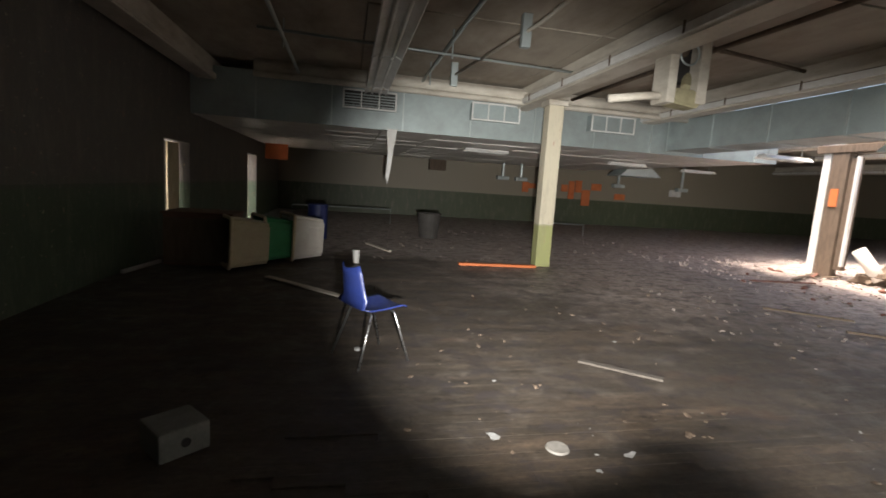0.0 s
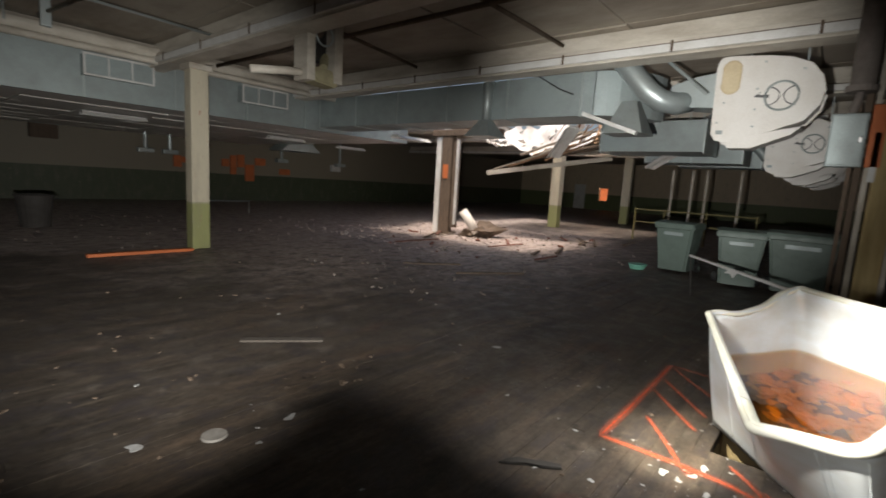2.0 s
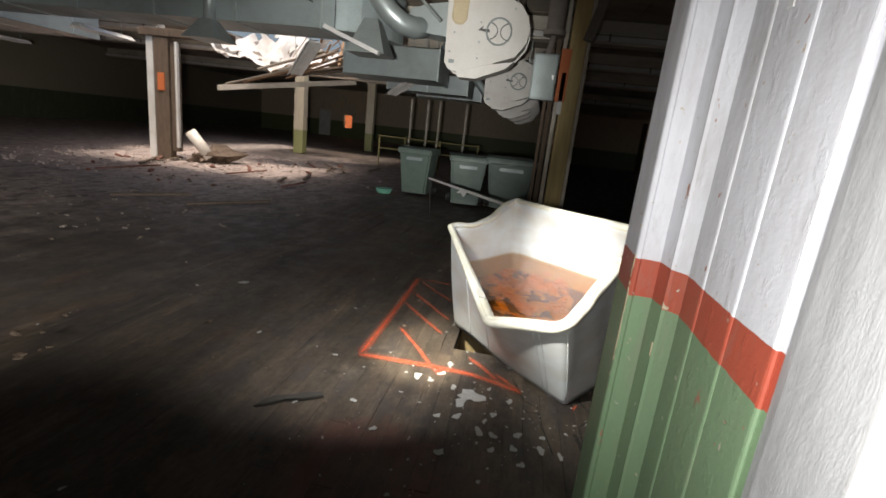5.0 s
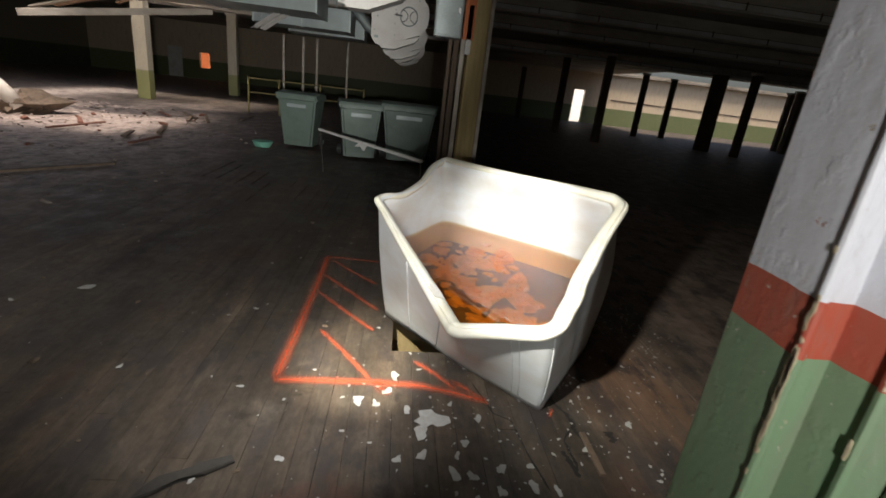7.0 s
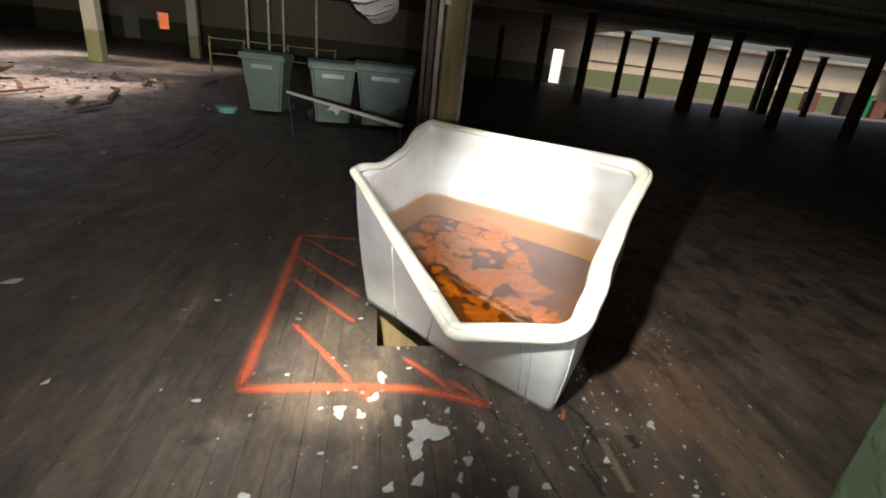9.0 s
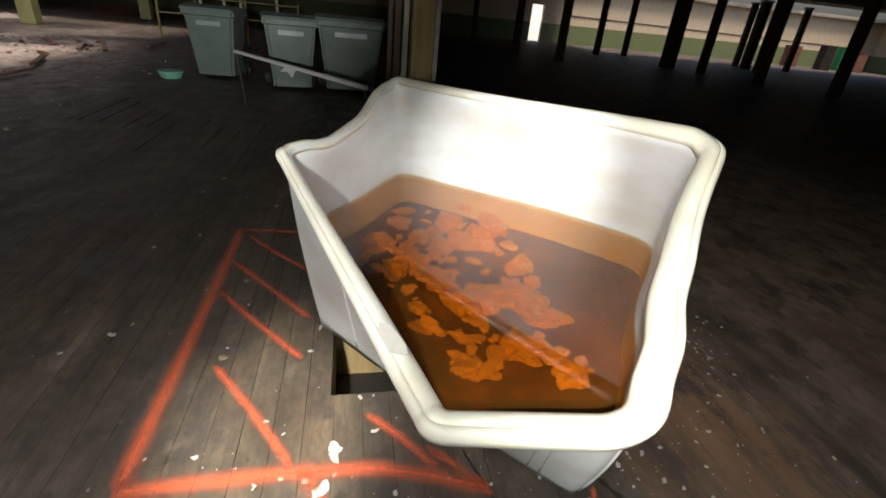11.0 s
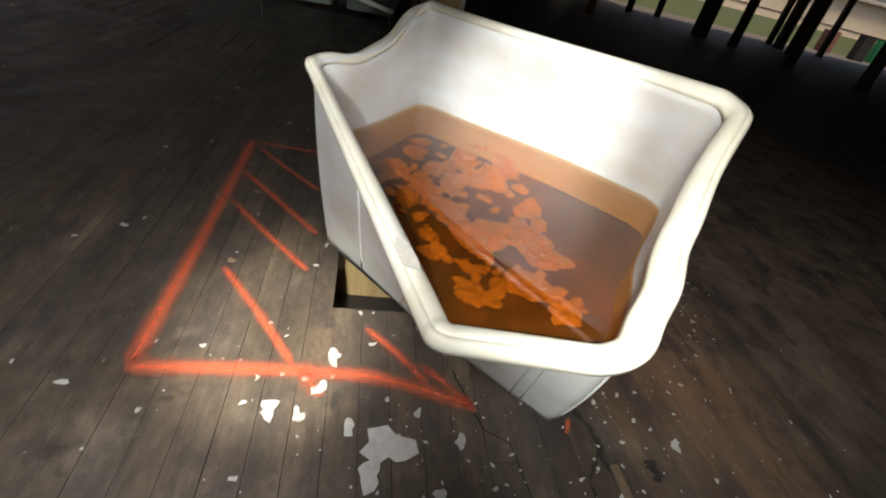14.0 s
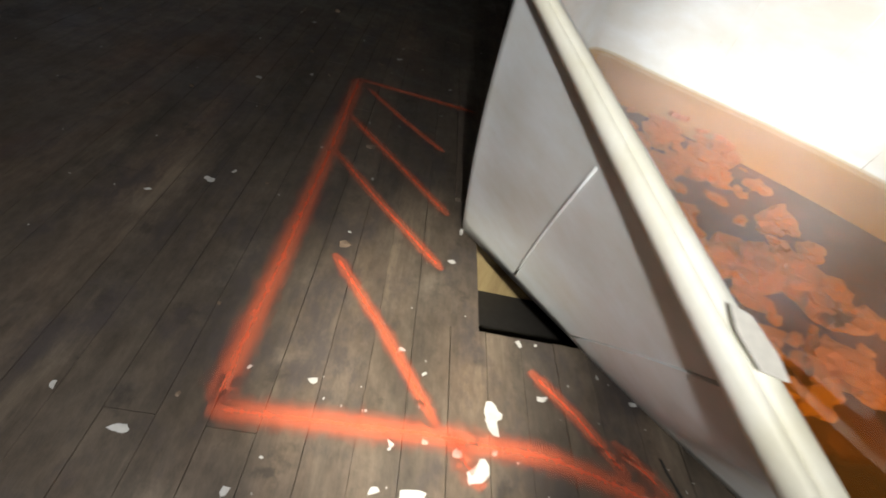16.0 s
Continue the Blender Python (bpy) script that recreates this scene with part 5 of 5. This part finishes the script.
for k in range(900):
    if k < 260:
        x, y = fr.gauss(5.5, .45), fr.gauss(1.55, .5)
    elif k < 400:
        x, y = fr.gauss(5.75, .35), fr.gauss(.95, .3)
    elif k < 560:
        x, y = fr.uniform(4.2, 8.5), fr.uniform(.3, 4.5)
    else:
        x, y = fr.gauss(6.45, .3), fr.gauss(.42, .2)
    if HX0 < x < HX1 and HY0 < y < HY1:
        continue
    f = flake_mesh(fr, (.0022 + .013 * fr.random() ** 3) * (1.2 if 400 < k < 560 else .9))
    me = bpy.data.meshes.new("tmp")
    bmesh.ops.transform(f, matrix=pose(x, y, .002, 0, 0, fr.uniform(0, 360)), verts=f.verts)
    f.to_mesh(me)
    f.free()
    bm.from_mesh(me)
    bpy.data.meshes.remove(me)
tagged(link(bm, "paint_crumbs", M_CHIP), "small white paint crumbs scattered over the boards", "paint crumbs", kind="stuff")
ob = link(prism([(5.03, 2.75), (5.06, 2.70), (5.13, 2.63), (5.16, 2.55), (5.22, 2.47), (5.25, 2.49), (5.21, 2.58), (5.18, 2.60), (5.14, 2.70), (5.08, 2.73)], "z", .001, .018, .004), "wood_offcut", M_PANELDARK)
tagged(ob, "dark charred offcut of wood on the floor", "offcut")
plank("fallen_lath", (4.92, 5.38, .015), (5.46, 4.93, .015), .09, .02, worn("dusty grey lath", (0.10, 0.085, 0.07), (0.05, 0.04, 0.035), 6, 0.7, 0.9), "dusty lath lying on the floor", "lath")
disc = link(rod((4.09, 4.04, 0), (4.09, 4.04, .012), .072, .066, 24), "floor_disc", worn("dusty grey disc", (0.30, 0.28, 0.25), (0.16, 0.14, 0.12), 12, 0.7))
tagged(disc, "pale round disc lying on the floor", "disc")
for x, y, s in ((4.5, 3.93, .04), (3.75, 4.2, .05), (4.0, 5.0, .02), (5.6, 5.9, .03), (6.56, 3.77, .05)):
    ob = link(flake_mesh(fr, s), "paint_flake", M_CHIP)
    ob.location = (x, y, .002)
    tagged(ob, "flake of white paint on the floor", "paint flake", "fallen paint flakes")

# ---- beyond the openings ----
yard = link(box((-30, -60, -.3), (XW - .3, 60, -.15)), "ground", M_YARD)
structure(yard, "pale ground outside the building", "ground")
yard = link(box((XE + .3, -60, -.3), (90, 60, -.15)), "ground", M_YARD)
structure(yard, "pale ground outside the building", "ground")
# added sloping slab, tilted to the sun so the far doorway shows bright
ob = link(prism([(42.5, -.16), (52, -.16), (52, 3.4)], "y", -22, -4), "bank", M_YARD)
structure(ob, "added pale slope facing the sun outside the far doorway", "bank")
ob = link(box((44.0, 13.0, -.15), (44.2, 20.0, 3.2)), "outer_wall", M_ORANGE)
structure(ob, "orange wall outside the far doorway", "wall")

# ---- north end: boards, fittings and litter ----
for x0, x1, z0, z1 in ((11.3, 11.62, 1.45, 1.95), (11.62, 12.0, 1.65, 1.9), (13.4, 13.75, 1.6, 1.95), (13.8, 14.1, 1.25, 2.15), (14.15, 14.5, 1.6, 2.2), (14.55, 15.0, .95, 1.75), (15.05, 15.6, 1.75, 2.1), (16.4, 17.0, 1.35, 1.65)):
    ob = link(box((x0, 23.93, z0), (x1, 23.99, z1), .006), "orange_board", M_ORANGE)
    tagged(ob, "orange-red board fixed to the far wall", "board", "boards on the far wall")
wc = empty("wall_cabinet", (6.5, 23.75, 2.2))
part("case", box((0, -.15, 0), (.8, .2, .5), .02), M_DARKWOOD, wc)
part("upper_case", box((0, -.12, .5), (.9, .2, 1.1), .02), M_METAL, wc)
tagged(wc, "grey and dark cabinet hung on the far wall", "cabinet")
for x, y in ((9.1, 20.5), (9.9, 20.5), (14.3, 20.3), (17.2, 20.0)):
    dr = empty("supply_drop", (x, y, 1.9))
    part("pipe", rod((0, 0, .15), (0, 0, ZC - 1.9), .06, seg=10), M_METAL, dr)
    part("foot", box((-.25, -.12, 0), (.25, .12, .15), .02), M_METAL, dr)
    tagged(dr, "grey drop pipe with outlet box below the ceiling", "pipe", "supply drops")
hood = empty("extract_hood", (14.0, 18.8, 2.35))
part("canopy", prism([(-.9, 0), (.9, 0), (.4, .4), (-.4, .4)], "y", -.5, .5, .01), M_METAL, hood)
part("flue", rod((0, 0, .35), (0, 0, ZC - 2.35), .18, seg=14), M_METAL, hood)
tagged(hood, "grey sheet-metal extract hood below the ceiling", "hood")
for x, y in ((6.5, 14.3), (11.2, 14.9), (14.3, 15.6), (11.6, 9.9)):
    strip_light(x, y, 2.5, 1.25, 4)
rail = link(tube_path([(1.0, 18.0, .02), (1.0, 18.0, .55), (4.3, 18.2, .55), (4.3, 18.2, .02)], .02, 8), "rail", M_METAL, None, True)
tagged(rail, "low pale metal rail on the floor", "rail")
rail = link(tube_path([(9.6, 17.4, .02), (9.6, 17.4, .42), (11.2, 17.2, .42), (11.2, 17.2, .02)], .02, 8), "rail", M_METAL, None, True)
tagged(rail, "low pale metal rail on the floor", "rail")
bx = link(box((19.6, 23.8, 1.7), (20.2, 23.99, 2.05), .02), "wall_box", M_WHITE)
tagged(bx, "small white box on the far wall", "box")
os_ = link(box((-.2, 19.95, 2.05), (.6, 20.0, 2.7), .01), "orange_sign", M_ORANGE)
tagged(os_, "orange hanging sign board near the far doorway", "sign")
ob = link(rod((.1, 19.97, 2.7), (.1, 19.97, ZC), .01, seg=6), "sign_wire", M_METAL)
tagged(ob, "thin wire holding the sign", "wire")
ob = link(prism([(3.58, 2.62), (3.80, 2.62), (3.74, 2.2), (3.70, 1.8), (3.64, 1.45), (3.60, 1.62), (3.62, 2.1)], "y", 11.96, 11.975), "hanging_strip", M_WHITE)
tagged(ob, "torn pale strip hanging from the plenum edge", "strip")
for q, (y0, m) in enumerate(((10.62, M_WHITE), (11.3, M_CREAM))):
    dd = empty("door_leaf", (XW - .2, y0, 0))
    part("leaf", box((-.03, 0, 0), (.02, .6, 1.98), .008), m, dd)
    part("panel_strip", box((.02, .1, .2), (.03, .5, 1.8), .004), m, dd)
    tagged(dd, "pale painted door leaf in the west wall", "door")
dd = empty("door_leaf", (XW - .2, 17.42, 0))
part("leaf", box((-.03, 0, 0), (.02, 1.0, 2.08), .008), M_CREAM, dd)
part("panel_strip", box((.02, .15, .2), (.03, .85, 1.9), .004), M_CREAM, dd)
tagged(dd, "cream door leaf standing half open", "door")
plank("pale_pole", (-.2, 8.75, .03), (-.05, 9.67, .03), .05, .05, M_WHITE, "pale pole lying along the wall foot", "pole")
plank("fallen_lath", (1.7, 8.75, .015), (2.9, 7.5, .015), .1, .02, M_BEAM, "pale dusty lath on the floor", "lath")
plank("fallen_lath", (3.3, 12.77, .03), (3.74, 11.6, .03), .09, .03, M_BEAM, "pale dusty lath on the floor", "lath")
plank("fallen_lath", (8.9, 7.32, .02), (9.72, 6.66, .02), .05, .03, M_DARKWOOD, "dark lath lying on the floor", "lath")
cup = link(rod((3.0, 10.2, 0), (3.0, 10.2, .24), .06, .07, 16), "white_cup", M_WHITE)
tagged(cup, "white upright plastic canister on the floor", "canister")

# pipes and conduits under the ceiling
for pts, r_, m in (([(4.6, 10.6, 3.5), (5.0, 7.2, 3.5), (5.0, 1.0, 3.5)], .025, M_BEAM), ([(1.5, 8.85, 3.5), (6.4, 9.2, 3.5)], .02, M_METAL), ([(4.2, 12, 3.55), (4.2, 6.0, 3.55), (4.2, -4, 3.55)], .03, M_METAL),
                   ([(7.45, 11.5, 3.5), (7.5, 5.6, 3.5), (7.5, -3, 3.5)], .035, M_DARKWOOD), ([(1.8, 11.8, 3.45), (1.85, 6, 3.45)], .03, M_METAL), ([(6.7, 5.0, 3.62), (9.7, 5.0, 3.62)], .03, M_DARKWOOD), ([(6.7, 7.4, 3.62), (9.7, 8.0, 3.62)], .03, M_DARKWOOD)):
    ob = link(tube_path(pts, r_, 8), "conduit", m, None, True)
    tagged(ob, "thin pipe run clipped under the ceiling boards", "pipe", "ceiling conduits")
for x, y in ((4.95, 7.6), (4.62, 10.3)):
    ob = link(box((x - .06, y - .05, 3.3), (x + .06, y + .05, 3.71), .01), "junction_box", M_METAL)
    tagged(ob, "grey junction box on the ceiling pipe", "junction box")
for x, y in ((4.2, 8.5), (4.2, 10.4), (1.83, 9.0), (5.0, 5.6)):
    ob = link(rod((x, y, 3.3), (x, y, ZC), .012, seg=6), "sprinkler_drop", M_METAL)
    tagged(ob, "short sprinkler drop from the ceiling pipe", "sprinkler")

yr = empty("guard_rail", (19.0, 5.4, 0))
M_YELLOW = worn("chipped yellow paint", (0.30, 0.26, 0.10), (0.16, 0.13, 0.08), 4, 0.7, 0.6)
for y in (1.2, 0.3, -.9, -2.2):
    part("upright", rod((0, y, 0), (0, y, 1.05), .03, seg=10), M_YELLOW, yr)
for z in (1.0, .6):
    part("bar", rod((0, 1.2, z), (0, -2.2, z), .02, seg=10), M_YELLOW, yr)
tagged(yr, "chipped yellow pipe guard rail on the floor", "rail")

for y in (5.62, 5.05, 4.65, 3.75):
    ob = link(rod((19.2, y, 0), (19.2, y, 2.3), .035, seg=10), "pipe_post", M_BEAM)
    tagged(ob, "pale upright pipe standing behind the bins", "post", "upright pipes")
dd = empty("door_leaf", (40.95, 17.8, 0))
part("leaf", box((-.04, 0, 0), (0, .95, 2.0), .008), M_WHITE, dd)
part("panel_strip", box((-.05, .15, .2), (-.04, .8, 1.8), .004), M_WHITE, dd)
tagged(dd, "white door leaf in the far east wall", "door")

# lumber along the far east wall
for x, y, w, h, m, lab in ((38.5, -31.5, 1.0, 1.4, M_RUST, "dark red board leaning at the far wall"), (36.5, -32.5, .9, 1.6, M_DARK, "black cabinet near the far wall"), (38.8, -35.0, .9, 1.0, M_CREAM, "cream box near the far wall"),
                           (38.6, -36.4, .9, 1.6, M_GREENP, "green board leaning near the far wall"), (38.4, -37.6, 1.2, 1.3, M_RUST, "dark red box near the far wall")):
    sc = empty("stored_item", (x, y, 0))
    part("body", box((-.3, -w / 2, 0), (.3, w / 2, h), .02), m, sc)
    part("top_edge", box((-.32, -w / 2 - .02, h), (.32, w / 2 + .02, h + .04), .01), m, sc)
    tagged(sc, lab, "storage")
ob = link(tube_path([(40.98, -14, 1.9), (40.98, -40, 1.7)], .03, 6), "wall_pipe", M_DARKWOOD, None, True)
tagged(ob, "dark pipe along the far east wall", "pipe")

# cracked boards at the tub's near corner
crack = empty("floor_crack", (5.5, 1.25, 0))


def split(pts, w, seed):
    """A ragged dark sliver laid along the boards; the split's shade is its colour."""
    r = random.Random(seed)
    one, two = [], []
    for a, b in zip(pts, pts[1:]):
        for k in range(6):
            x, y = a[0] + (b[0] - a[0]) * k / 6, a[1] + (b[1] - a[1]) * k / 6
            one.append((x - 5.5, y - 1.25 + w * r.uniform(.15, 1)))
            two.append((x - 5.5, y - 1.25 - w * r.uniform(.15, 1)))
    return prism(one + [(pts[-1][0] - 5.5, pts[-1][1] - 1.25)] + two[::-1], "z", .0004, .0016)


# flat dark slivers on the boards draw the shade of the gaps
part("gap", split([(5.78, 1.51), (5.56, 1.44), (5.52, 1.37), (5.31, 1.34), (5.13, 1.30)], .006, 1), M_DARK, crack)
part("gap", split([(5.72, 1.14), (5.64, 1.12), (5.58, 1.09), (5.52, 1.08), (5.47, 1.09), (5.36, 1.05)], .015, 2), M_DARK, crack)
part("gap", split([(5.50, 1.09), (5.40, 1.16), (5.25, 1.15)], .009, 4), M_DARK, crack)
part("gap", split([(5.34, 1.19), (5.28, 1.17), (5.2, 1.16)], .018, 3), M_DARK, crack)
part("gap", split([(5.47, .935), (5.44, .93), (5.40, .93)], .026, 5), M_DARK, crack)
part("splinter", box((-.29, -.20, 0), (-.05, -.175, .012), .003), M_DARKWOOD, crack)
tagged(crack, "dark slivers laid as the shade of gaps in splintered floorboards", "crack")

# ---- floorboards ----
PW = 0.092
meshes = {}
r = random.Random(21)
count = 0
y = 0.25
while y < 4.4:
    x = 3.3 - r.uniform(0, 1.0)
    while x < 8.8:
        Lp = r.choice((1.0, 1.4, 1.8, 2.3))
        spans = [(x, x + Lp)]
        if y + PW > HY0 and y < HY1:
            spans = [(a, b) for a, b in ((x, min(x + Lp, HX0)), (max(x, HX1), x + Lp)) if b - a > .08]
        for a, b in spans:
            key = round(b - a, 2)
            if key not in meshes:
                bm = box((-key / 2 + .0007, -PW / 2 + .0008, -.012), (key / 2 - .0007, PW / 2 - .0008, 0))
                me = bpy.data.meshes.new("floorboard")
                bm.to_mesh(me)
                bm.free()
                me.materials.append(M_PLANK)
                meshes[key] = me
            ob = new("floorboard", meshes[key])
            ob.location = ((a + b) / 2, y + PW / 2, r.uniform(-.0012, .0008))
            ob.parent = floor
            count += 1
        x += Lp
    y += PW
